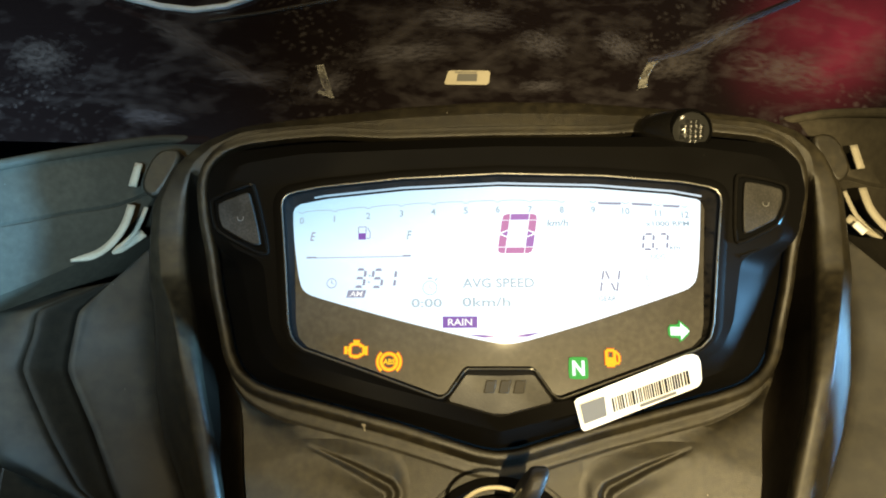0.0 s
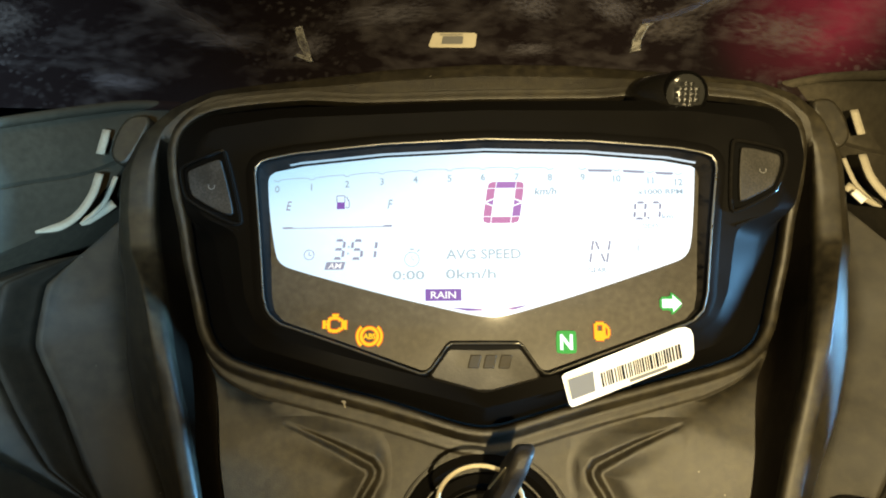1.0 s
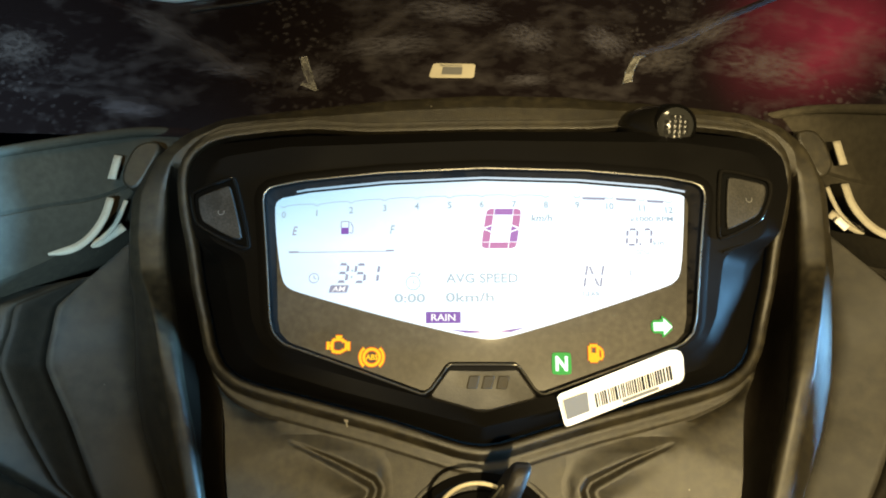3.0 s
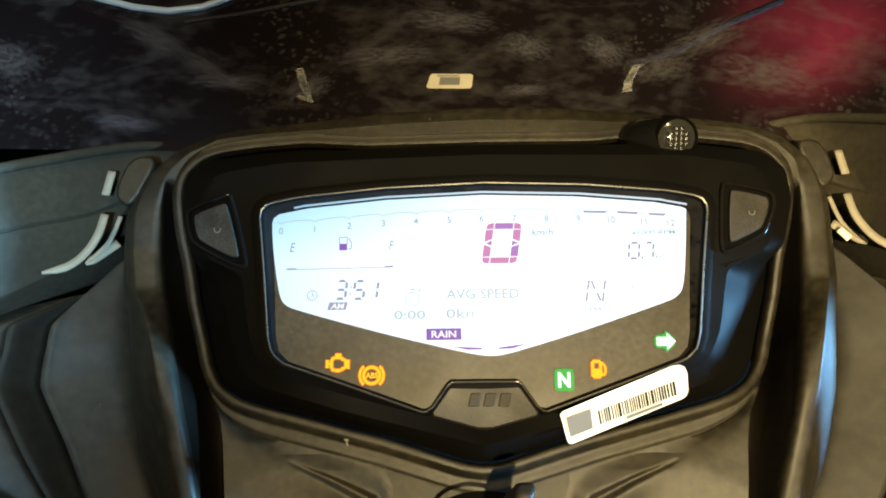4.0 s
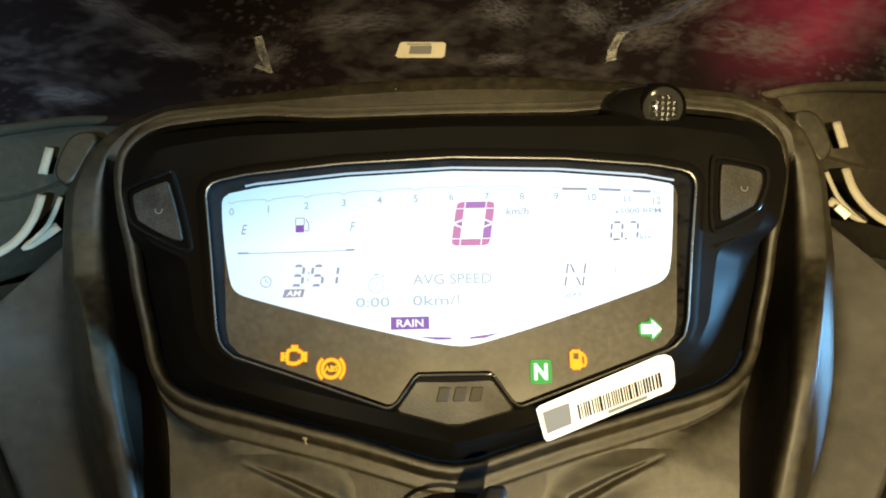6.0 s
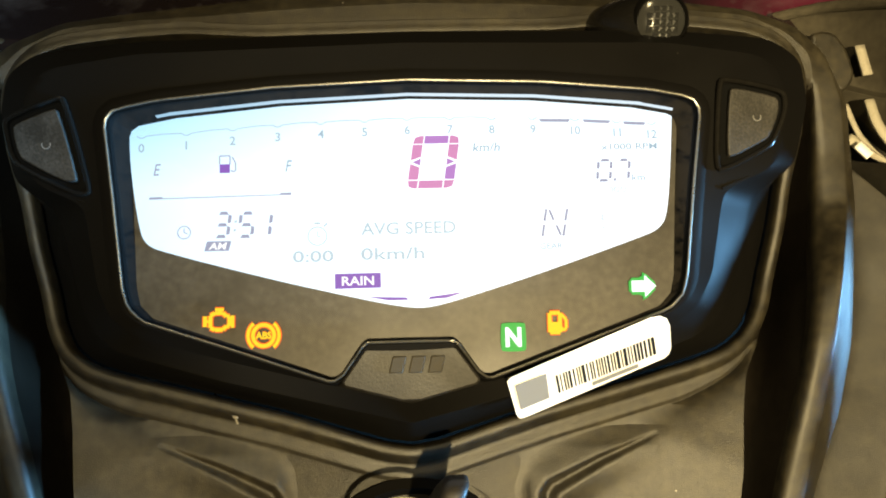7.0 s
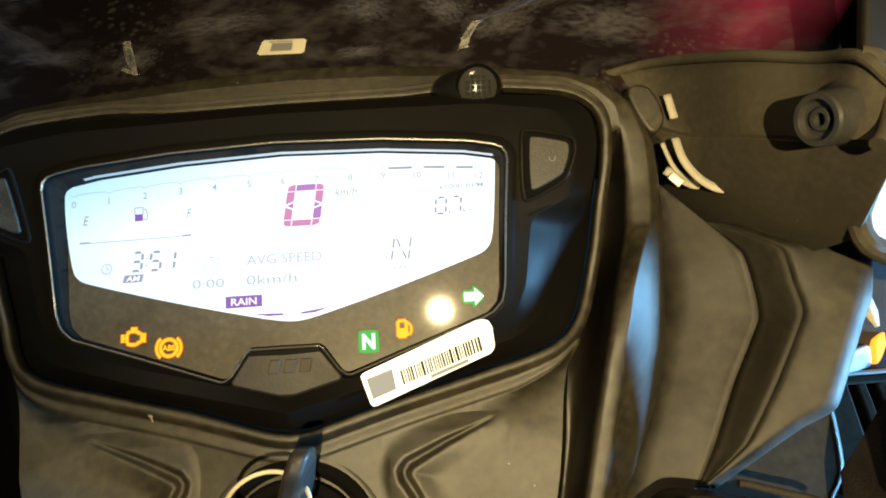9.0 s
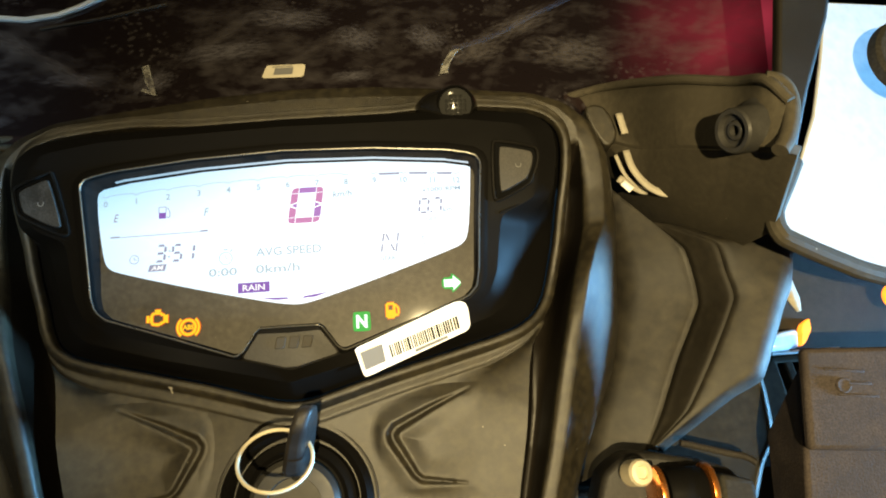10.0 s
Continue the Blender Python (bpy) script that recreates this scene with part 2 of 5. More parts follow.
SMOKE = clear_pane("smoked_screen", (0.55, 0.44, 0.45), 0.08, 0.72, (0.027, 0.0198, 0.0220), (0.128, 0.118, 0.126), 0.26, 34, 0.70, 1.05)


def speckle(m, scale=300, amount=0.2):
    """Fine dried droplets in patches on the screen, over the broad smears."""
    nt = m.node_tree
    dirt = next(n for n in nt.nodes if n.type == "BSDF_DIFFUSE" and n.inputs[0].default_value[0] > 0.1)
    second = dirt.outputs[0].links[0].to_node
    broad = second.inputs[0].links[0].from_socket
    co, vor, patch = nt.nodes.new("ShaderNodeTexCoord"), nt.nodes.new("ShaderNodeTexVoronoi"), nt.nodes.new("ShaderNodeTexNoise")
    vor.inputs["Scale"].default_value, patch.inputs["Scale"].default_value = scale, 17
    warp, mixv = nt.nodes.new("ShaderNodeTexNoise"), nt.nodes.new("ShaderNodeVectorMath")
    warp.inputs["Scale"].default_value = 120
    mixv.operation = "MULTIPLY_ADD"
    mixv.inputs[1].default_value = (0.006, 0.006, 0.006)
    for n in (warp, patch):
        nt.links.new(co.outputs["Object"], n.inputs["Vector"])
    nt.links.new(warp.outputs["Color"], mixv.inputs[0])
    nt.links.new(co.outputs["Object"], mixv.inputs[2])
    nt.links.new(mixv.outputs[0], vor.inputs["Vector"])
    dots, where, mul, top = (nt.nodes.new("ShaderNodeMapRange"), nt.nodes.new("ShaderNodeMapRange"), nt.nodes.new("ShaderNodeMath"), nt.nodes.new("ShaderNodeMath"))
    dots.inputs[1].default_value, dots.inputs[2].default_value, dots.inputs[3].default_value, dots.inputs[4].default_value = 0.15, 0.42, amount, 0.0
    where.inputs[1].default_value, where.inputs[2].default_value = 0.48, 0.62
    mul.operation, top.operation = "MULTIPLY", "MAXIMUM"
    nt.links.new(vor.outputs["Distance"], dots.inputs[0])
    nt.links.new(patch.outputs["Fac"], where.inputs[0])
    nt.links.new(dots.outputs[0], mul.inputs[0])
    nt.links.new(where.outputs[0], mul.inputs[1])
    nt.links.new(mul.outputs[0], top.inputs[0])
    nt.links.new(broad, top.inputs[1])
    nt.links.new(top.outputs[0], second.inputs[0])


speckle(SMOKE)
speckle(COVERGLASS, 620, 0.05)
# Darkened panel plastic for the step's shade; two plain dark panels share it.
STEPMAT = material("step_shade_plastic", (0.010, 0.0083, 0.0057), 0.58, ior=1.35, dust=(0.022, 0.0184, 0.012), dust_amount=0.7, dust_scale=24, grain=0.3, grain_scale=3000.0)
COWLMAT = material("dull_cowl_plastic", (0.014, 0.0128, 0.010), 0.75, ior=1.15, dust=(0.03, 0.027, 0.02), dust_amount=0.7, dust_scale=24, grain=0.3, grain_scale=3000.0)
POLISH = material("polished_black_plastic", (0.006, 0.0055, 0.005), 0.16, ior=1.42, dust=(0.012, 0.011, 0.009), dust_amount=0.4, dust_scale=90)
GHOST = glowing("lcd_ghost_segment", (0.60, 0.69, 0.77), 1.0)
# Pale metal put in for the highlight along the window's edge.
BEAD = material("edge_highlight_metal", (0.16, 0.155, 0.14), 0.3, 0.75, dust=(0.05, 0.047, 0.04), dust_amount=0.8, dust_scale=140)
RIB = material("grey_brown_rib", (0.014, 0.012, 0.011), 0.7, ior=1.3, dust=(0.045, 0.04, 0.035), dust_amount=0.7, dust_scale=90)
CREAM = material("aged_label_paper", (0.50, 0.46, 0.36), 0.6, dust=(0.36, 0.32, 0.24), dust_amount=0.5, dust_scale=160)


def smear_material(name, colour, amount):
    """Dry dust wiped over the screen: thick in the middle, breaking up towards its ragged rim."""
    m = bpy.data.materials.new(name)
    m.use_nodes = True
    nt = m.node_tree
    nt.nodes.remove(nt.nodes["Principled BSDF"])
    co, grad, n1, n2, mp = (nt.nodes.new("ShaderNode" + k) for k in ("TexCoord", "TexGradient", "TexNoise", "TexNoise", "Mapping"))
    grad.gradient_type = "SPHERICAL"
    info = nt.nodes.new("ShaderNodeObjectInfo")
    nt.links.new(info.outputs["Location"], mp.inputs["Location"])
    nt.links.new(co.outputs["Object"], mp.inputs["Vector"])
    n1.inputs["Scale"].default_value, n1.inputs["Detail"].default_value, n1.inputs["Distortion"].default_value = 3.2, 9, 1.6
    n2.inputs["Scale"].default_value, n2.inputs["Detail"].default_value = 9.0, 4
    for n in (n1, n2):
        nt.links.new(mp.outputs[0], n.inputs["Vector"])
    nt.links.new(co.outputs["Object"], grad.inputs[0])
    mul, add, lim = nt.nodes.new("ShaderNodeMath"), nt.nodes.new("ShaderNodeMath"), nt.nodes.new("ShaderNodeMapRange")
    mul.operation = add.operation = "MULTIPLY"
    nt.links.new(n1.outputs["Fac"], mul.inputs[0])
    nt.links.new(n2.outputs["Fac"], mul.inputs[1])
    nt.links.new(mul.outputs[0], add.inputs[0])
    nt.links.new(grad.outputs["Fac"], add.inputs[1])
    lim.inputs[1].default_value, lim.inputs[2].default_value, lim.inputs[4].default_value = 0.07, 0.26, amount
    nt.links.new(add.outputs[0], lim.inputs[0])
    clear, dirt, mix = nt.nodes.new("ShaderNodeBsdfTransparent"), nt.nodes.new("ShaderNodeBsdfDiffuse"), nt.nodes.new("ShaderNodeMixShader")
    dirt.inputs[0].default_value = (*colour, 1)
    for k, q in enumerate((lim.outputs[0], clear.outputs[0], dirt.outputs[0])):
        nt.links.new(q, mix.inputs[k])
    nt.links.new(mix.outputs[0], nt.nodes["Material Output"].inputs[0])
    return m


SMEAR = smear_material("dry_dust_smear", (0.106, 0.101, 0.120), 0.5)
SMEARBROWN = smear_material("brown_dust_and_reflection", (0.092, 0.083, 0.086), 0.5)
TAPE = clear_pane("clear_tape", (0.92, 0.92, 0.92), 0.1, 1.0, dust_col=(0.42, 0.41, 0.38), dust_amount=0.55, dust_scale=300, dust_low=0.5, dust_high=0.85)
TAPEEDGE = material("milky_tape_edge", (0.26, 0.255, 0.24), 0.35, dust=(0.08, 0.08, 0.08), dust_amount=0.9, dust_scale=400)


# ---- building helpers ----
def mesh_from(bm, name, mat, flat=28, outward=False):
    bmesh.ops.recalc_face_normals(bm, faces=bm.faces)
    if outward and sum(fc.normal.z for fc in bm.faces) < 0:
        bmesh.ops.reverse_faces(bm, faces=bm.faces)
    for fc in bm.faces:
        fc.smooth = True
    for e in bm.edges:
        if len(e.link_faces) == 2 and e.calc_face_angle(0) > radians(flat):
            e.smooth = False
    me = bpy.data.meshes.new(name)
    bm.to_mesh(me)
    bm.free()
    me.materials.append(mat)
    return me


def part(name, bm, mat, parent, label="", flat=28, bevel=0.0, thick=0.0, segs=2, outward=False):
    ob = new(name, mesh_from(bm, name, mat, flat, outward or thick > 0))
    ob.parent = parent
    if thick:
        s = ob.modifiers.new("shell", "SOLIDIFY")
        s.thickness, s.offset = thick, -1
    if bevel:
        bv = ob.modifiers.new("edge", "BEVEL")
        bv.width, bv.segments, bv.limit_method, bv.angle_limit = bevel, segs, "ANGLE", radians(22)
    return tagged(ob, label)


def thing(name, label, category, group="", at=None):
    return_ob = new(name)
    return_ob.empty_display_size = 0.02
    return_ob.matrix_world = DASH if at is None else at
    return tagged(return_ob, label, category, group)


def mm(p):
    return Vector((p[0] / 1000, p[1] / 1000, p[2] / 1000))


def flip(p):
    """The same place on the other half of the machine."""
    k, v = p[0] - UC, p[1]
    far, out, high = (min(max(q, 0), 1) for q in ((k - 64) / 26, (k - 100) / 18, (v + 20) / 40))
    turn = 0.025 * k + 0.03 * (v + 5) * min(k / 60, 1) + 0.1 * max(k - 95, 0) * high
    return (UC - k * (1 - 0.035 * far * (1 - 0.75 * high * out)), v - turn, p[2])


def both_halves(half):
    """A closed outline from its right half, given from the top centre to the bottom centre, u counted from the centre line."""
    right = [(p[0] + UC, p[1], p[2]) for p in half]
    left = [flip(p) for p in reversed(right) if abs(p[0] - UC) > 1e-6]
    return right + left


def by_angle(loop, count=720, cv=-6.0):
    """Points of a closed outline at even angles round the centre."""
    pts, found = [], []
    for i in range(len(loop)):
        a, b = np.array(loop[i]), np.array(loop[(i + 1) % len(loop)])
        pts.append((a, b))
    for k in range(count):
        ang = 2 * math.pi * k / count
        d = np.array((math.cos(ang), math.sin(ang)))
        best = None
        for a, b in pts:
            e = b[:2] - a[:2]
            den = d[0] * e[1] - d[1] * e[0]
            if abs(den) < 1e-9:
                continue
            rel = a[:2] - np.array((UC, cv))
            far = (rel[0] * e[1] - rel[1] * e[0]) / den
            s = (rel[0] * d[1] - rel[1] * d[0]) / den
            if far > 0 and -1e-6 <= s <= 1 + 1e-6 and (best is None or far > best[0]):
                best = (far, a + s * (b - a))
        found.append(best[1])
    return np.array(found)


def smooth_loop(arr, rounds=2):
    for _ in range(rounds):
        arr = (np.roll(arr, 1, 0) + 2 * arr + np.roll(arr, -1, 0)) / 4
    return arr


def loft(loops, cap_first=False, cap_last=False, closed=True):
    bm = bmesh.new()
    rows = [[bm.verts.new(mm(p)) for p in loop] for loop in loops]
    n = len(rows[0])
    for r0, r1 in zip(rows, rows[1:]):
        for i in range(n if closed else n - 1):
            j = (i + 1) % n
            bm.faces.new((r0[i], r0[j], r1[j], r1[i]))
    if cap_first:
        bm.faces.new(rows[0])
    if cap_last:
        bm.faces.new(rows[-1])
    return bm


def offset_loop(arr, out, dw=0.0):
    """The outline moved outwards in its plane and along w."""
    nxt, prv = np.roll(arr, -1, 0), np.roll(arr, 1, 0)
    t = nxt - prv
    nrm = np.stack([t[:, 1], -t[:, 0]], 1)
    nrm /= np.linalg.norm(nrm, axis=1)[:, None] + 1e-9
    res = arr.copy()
    res[:, :2] += nrm * out
    res[:, 2] += dw
    return res


def plate(outline, w, depth, round_steps=0):
    """A flat piece from an outline (u, v); w may be a function of u and v. depth goes down from it."""
    pts = [tuple(p[:2]) for p in outline]
    for _ in range(round_steps):
        more = []
        for i in range(len(pts)):
            a, b = pts[i], pts[(i + 1) % len(pts)]
            more += [(a[0] * 0.75 + b[0] * 0.25, a[1] * 0.75 + b[1] * 0.25), (a[0] * 0.25 + b[0] * 0.75, a[1] * 0.25 + b[1] * 0.75)]
        pts = more
    bm = bmesh.new()
    high = w if callable(w) else (lambda u, v: w)
    top = [bm.verts.new(mm((u, v, high(u, v)))) for u, v in pts]
    bm.faces.new(top)
    if depth:
        low = [bm.verts.new(mm((u, v, high(u, v) - depth))) for u, v in pts]
        bm.faces.new(low[::-1])
        for i in range(len(top)):
            j = (i + 1) % len(top)
            bm.faces.new((top[i], low[i], low[j], top[j]))
    return bm


def join(bms):
    whole = bmesh.new()
    for b in bms:
        me = bpy.data.meshes.new("piece")
        b.to_mesh(me)
        b.free()
        whole.from_mesh(me)
        bpy.data.meshes.remove(me)
    return whole


def box(u0, v0, w0, u1, v1, w1):
    bm = bmesh.new()
    bmesh.ops.create_cube(bm, size=1)
    for vt in bm.verts:
        vt.co = mm((u0 + (vt.co.x + 0.5) * (u1 - u0), v0 + (vt.co.y + 0.5) * (v1 - v0), w0 + (vt.co.z + 0.5) * (w1 - w0)))
    return bm


def turned(profile, centre, axis=(0, 0, 1), steps=48):
    """A body of revolution: profile rows of (radius, height) along axis from centre, in millimetres."""
    bm = bmesh.new()
    turn = Vector(axis).to_track_quat("Z", "Y").to_matrix()
    rows = []
    for r, h in profile:
        row = []
        for i in range(steps):
            a = 2 * math.pi * i / steps
            row.append(bm.verts.new(mm(Vector(centre) + turn @ Vector((r * math.cos(a), r * math.sin(a), h)))))
        rows.append(row)
    for r0, r1 in zip(rows, rows[1:]):
        for i in range(steps):
            j = (i + 1) % steps
            bm.faces.new((r0[i], r0[j], r1[j], r1[i]))
    bm.faces.new(rows[0][::-1])
    bm.faces.new(rows[-1])
    return bm


def rod(points, radius, sides=10, closed=False):
    """A round bar along points."""
    bm = bmesh.new()
    pts = [Vector(p) for p in points]
    rows = []
    for i, p in enumerate(pts):
        a = pts[i - 1] if i or closed else p
        b = pts[(i + 1) % len(pts)] if i < len(pts) - 1 or closed else p
        q = (b - a).to_track_quat("Z", "Y").to_matrix()
        rows.append([bm.verts.new(mm(p + q @ Vector((radius * math.cos(2 * math.pi * k / sides), radius * math.sin(2 * math.pi * k / sides), 0)))) for k in range(sides)])
    for i in range(len(rows) if closed else len(rows) - 1):
        r0, r1 = rows[i], rows[(i + 1) % len(rows)]
        best = min(range(sides), key=lambda s: (r0[0].co - r1[s].co).length)
        for k in range(sides):
            bm.faces.new((r0[k], r0[(k + 1) % sides], r1[(best + k + 1) % sides], r1[(best + k) % sides]))
    if not closed:
        bm.faces.new(rows[0][::-1])
        bm.faces.new(rows[-1])
    return bm


def bend(points, steps=6):
    """A smooth line through points."""
    pts = [np.array(p, float) for p in points]
    pts = [2 * pts[0] - pts[1]] + pts + [2 * pts[-1] - pts[-2]]
    line = []
    for i in range(1, len(pts) - 2):
        for s in np.linspace(0, 1, steps)[:-1]:
            a, b, c, d = pts[i - 1 : i + 3]
            line.append(0.5 * ((2 * b) + (c - a) * s + (2 * a - 5 * b + 4 * c - d) * s * s + (3 * b - a - 3 * c + d) * s**3))
    return line + [pts[-2]]


def lettering(text, u, v, w, height, width=None, slant=0.0, align="CENTER", bold=0.016):
    """Words as a flat mesh, centred at (u, v)."""
    cu = bpy.data.curves.new("lettering", "FONT")
    cu.body, cu.size, cu.shear, cu.align_x, cu.align_y, cu.offset = text, 1.0, slant, "CENTER", "CENTER", bold
    cu.resolution_u = 3
    ob = bpy.data.objects.new("lettering", cu)
    scene.collection.objects.link(ob)
    bpy.context.view_layer.update()
    me = bpy.data.meshes.new_from_object(ob.evaluated_get(bpy.context.evaluated_depsgraph_get()))
    bm = bmesh.new()
    bm.from_mesh(me)
    xs, ys = [q.co.x for q in bm.verts], [q.co.y for q in bm.verts]
    cx, cy, sy = (min(xs) + max(xs)) / 2, (min(ys) + max(ys)) / 2, height / (max(ys) - min(ys))
    sx = width / (max(xs) - min(xs)) if width else sy
    for q in bm.verts:
        q.co = mm((u + (q.co.x - cx) * sx, v + (q.co.y - cy) * sy, w))
    bpy.data.objects.remove(ob)
    bpy.data.curves.remove(cu)
    bpy.data.meshes.remove(me)
    return bm


SEGS = {"a": ((0.12, 1), (0.88, 1)), "g": ((0.12, 0.5), (0.88, 0.5)), "d": ((0.12, 0), (0.88, 0)),
        "f": ((0, 0.94), (0, 0.56)), "b": ((1, 0.94), (1, 0.56)), "e": ((0, 0.44), (0, 0.06)), "c": ((1, 0.44), (1, 0.06))}
DIGITS = {"0": "abcdef", "1": "bc", "3": "abgcd", "5": "afgcd", "7": "abc"}


def digit(ch, u, v, w, wide, tall, thick, lean=0.12):
    """A seven-segment figure with its lower left corner at (u, v)."""
    bms = []
    for s in DIGITS[ch]:
        (x0, y0), (x1, y1) = SEGS[s]
        x0, x1, y0, y1 = x0 * wide, x1 * wide, y0 * tall, y1 * tall
        h = thick / 2
        if s in "agd":
            quad = [(x0, y0 - h), (x1, y0 - h), (x1 - h, y0 + h), (x0 + h, y0 + h)]
        else:
            quad = [(x0 - h, y1), (x0 + h, y1 + h / 2), (x0 + h, y0 - h / 2), (x0 - h, y0)]
        bms.append(plate([(u + x + lean * y, v + y) for x, y in quad], w, 0))
    return join(bms)


def ring(u, v, w, r, thick, steps=28, a0=0.0, a1=360.0):
    bm = bmesh.new()
    rows = []
    for i in range(steps + 1):
        a = radians(a0 + (a1 - a0) * i / steps)
        rows.append([bm.verts.new(mm((u + q * math.cos(a), v + q * math.sin(a), w))) for q in (r - thick / 2, r + thick / 2)])
    for p, q in zip(rows, rows[1:]):
        bm.faces.new((p[0], p[1], q[1], q[0]))
    return bm


def stroke(points, w, thick):
    """A flat line along (u, v) points."""
    bms = []
    for (x0, y0), (x1, y1) in zip(points, points[1:]):
        d = math.hypot(x1 - x0, y1 - y0)
        nx, ny = -(y1 - y0) / d * thick / 2, (x1 - x0) / d * thick / 2
        bms.append(plate([(x0 + nx, y0 + ny), (x0 - nx, y0 - ny), (x1 - nx, y1 - ny), (x1 + nx, y1 + ny)], w, 0))
    return join(bms)


# ---- the room ----
def room_box(name, x0, y0, z0, x1, y1, z1, mat, label):
    bm = bmesh.new()
    bmesh.ops.create_cube(bm, size=1)
    for q in bm.verts:
        q.co = Vector((x0 + (q.co.x + 0.5) * (x1 - x0), y0 + (q.co.y + 0.5) * (y1 - y0), z0 + (q.co.z + 0.5) * (z1 - z0)))
    ob = new(name, mesh_from(bm, name, mat))
    return tagged(ob, label, name.split("_")[0], kind="structure")


room_box("floor", -2.2, -2.6, -0.1, 2.2, 3.2, 0.0, CONCRETE, "grey concrete workshop floor, dusty and dim")
room_box("ceiling", -2.2, -2.6, 2.7, 2.2, 3.2, 2.8, PLASTER, "plain dim plaster ceiling of the workshop")
room_box("wall_west", -2.2, -2.6, 0.0, -2.05, 3.2, 2.7, PLASTER, "plain dim plaster wall of the workshop")
room_box("wall_north", -2.05, 3.05, 0.0, 2.05, 3.2, 2.7, PLASTER, "plain dim plaster wall ahead of the motorcycle")
room_box("wall_south", -2.05, -2.6, 0.0, 2.05, -2.45, 2.7, PLASTER, "plain dim plaster wall behind the rider's place")
for nm, y0, y1, z0, z1 in (("wall_east", -2.45, -1.35, 0.0, 2.7), ("wall_east_far", -0.25, 3.05, 0.0, 2.7), ("wall_east_head", -1.35, -0.25, 2.05, 2.7)):
    room_box(nm, 1.75, y0, z0, 1.9, y1, z1, PLASTER, "plaster wall beside the bright opening")

# ---- instrument cluster ----
cluster = thing("instrument_cluster", "black motorcycle instrument cluster with a lit white digital display", "instrument cluster")


def face(v):
    """How far the cover's front stands out at height v."""
    return min(1.0 + 0.155 * (v + 40.0), 10.5)


A_HALF = [(0, 23.6), (30, 23.1), (55, 21.2), (63.8, 19.6), (65.6, 18.4), (66.2, 16.4), (64.8, 0), (63.4, -20), (62.4, -24.4), (59.4, -27.6), (40, -34.6), (18.6, -42.4), (16.6, -42.3), (15.4, -40.8), (11.2, -34.9), (9.8, -33.9), (0, -33.9)]
A_HALF = [(u, v, face(v)) for u, v in A_HALF]
L2_HALF = [(0, 33), (60, 33), (82, 30), (86, 25), (87, 18), (85, 5), (83, 2.5), (74, 0.5), (72.3, -3), (70, -20), (67, -27), (61, -31.5), (40, -38), (0, -48.5)]
L2_HALF = [(u, v, face(v) - 0.6) for u, v in L2_HALF]
L2B_HALF = [(0, 37.8, 4.9), (61.0, 38.2, 4.9), (86.4, 35.7, 6.0), (92.4, 29.8, 7.7), (93.9, 19.9, 6.7), (90.8, 6.5, 5.6), (89.3, 3.4, 4.8), (84.3, 1.0, 2.0), (82.3, -2.3, -0.6), (78.2, -21.0, -3.2), (74.1, -29.2, -2.9), (67.4, -34.6, -1.3), (42.5, -42.1, 0.9), (0, -52.5, 2.0)]
C_HALF = [(0, 42.7, -6.8), (37.1, 43.2, -6.8), (56.4, 45.5, -7.9), (71.6, 44.7, -7.9), (87.8, 42.5, -6.6), (94.4, 39.9, -6.8), (98.4, 35.3, -6.7), (99.4, 29.7, -6.7), (98.4, 18.2, -8.6), (95.9, 5.6, -11.5), (93.8, -6.7, -12.6), (90.7, -19.1, -13.8), (88.1, -27.2, -12.6), (84.0, -33.6, -10.7), (77.3, -38.0, -9.1), (69.1, -40.6, -8.7), (30.5, -50.7, -6.9), (6.1, -57.9, -5.1), (0, -58.7, -4.6)]
A = by_angle(both_halves(A_HALF))
L2 = by_angle(both_halves(L2_HALF))
L2B = by_angle(both_halves(L2B_HALF))
C = smooth_loop(by_angle(both_halves(C_HALF)), 12)
A_in = A.copy()
A_in[:, :2] = (A[:, :2] - (UC, -6)) * 0.985 + (UC, -6)
A_in[:, 2] = -0.6
A_round = offset_loop(A, 0.9, 0.5)
part("recess_wall", loft([A_in, offset_loop(A, -0.15, -0.5)]), PLAIN, cluster, "dull black wall round the display")
L2s, L2Bs = smooth_loop(L2, 8), smooth_loop(L2B, 8)
cover_end = offset_loop(C, -1.5, -1.5)
high = np.clip((A[:, 1] + 30) / 8, 0, 1)
bezel, bezel_foot = (A_round + (offset_loop(A, k, dw) - A_round) * high[:, None] for k, dw in ((2.4, 0.25), (3.1, -0.15)))
cover_loops = [offset_loop(A, 0.0, -3), A, A_round, A_round * 0.6 + bezel * 0.4, bezel, bezel_foot]
for a, b in ((bezel_foot, L2s), (L2s, L2Bs), (L2Bs, cover_end)):
    cover_loops += [a * 0.9 + b * 0.1, a * 0.1 + b * 0.9, b]
part("cover", loft(cover_loops + [offset_loop(C, -0.6, -3)]), GLOSS, cluster, "glossy black cover round the display", bevel=0.0007)
bead = offset_loop(A, 0.35, 0.45)
part("frame_bead", rod([tuple(p) for p in bead[::3]], 0.30, 8, True), BEAD, cluster, "thin bead added for the bright line round the display window")
# Added mirror strip, standing in for the reflected line over the display.
gleam = np.array([p for p in A if p[1] > 18.5 and abs(p[0] - UC) < 64])
gleam = gleam[np.argsort(gleam[:, 0])]
gleam_low, gleam_high = gleam.copy(), gleam.copy()
gleam_low[:, 1] -= 0.55
gleam_high[:, 1] -= 0.35
gleam_low[:, 2], gleam_high[:, 2] = 2.6, 4.2
part("reflection_strip", loft([gleam_low, gleam_high], closed=False), STRIPE, cluster, "thin mirror strip added for the bright line above the display")
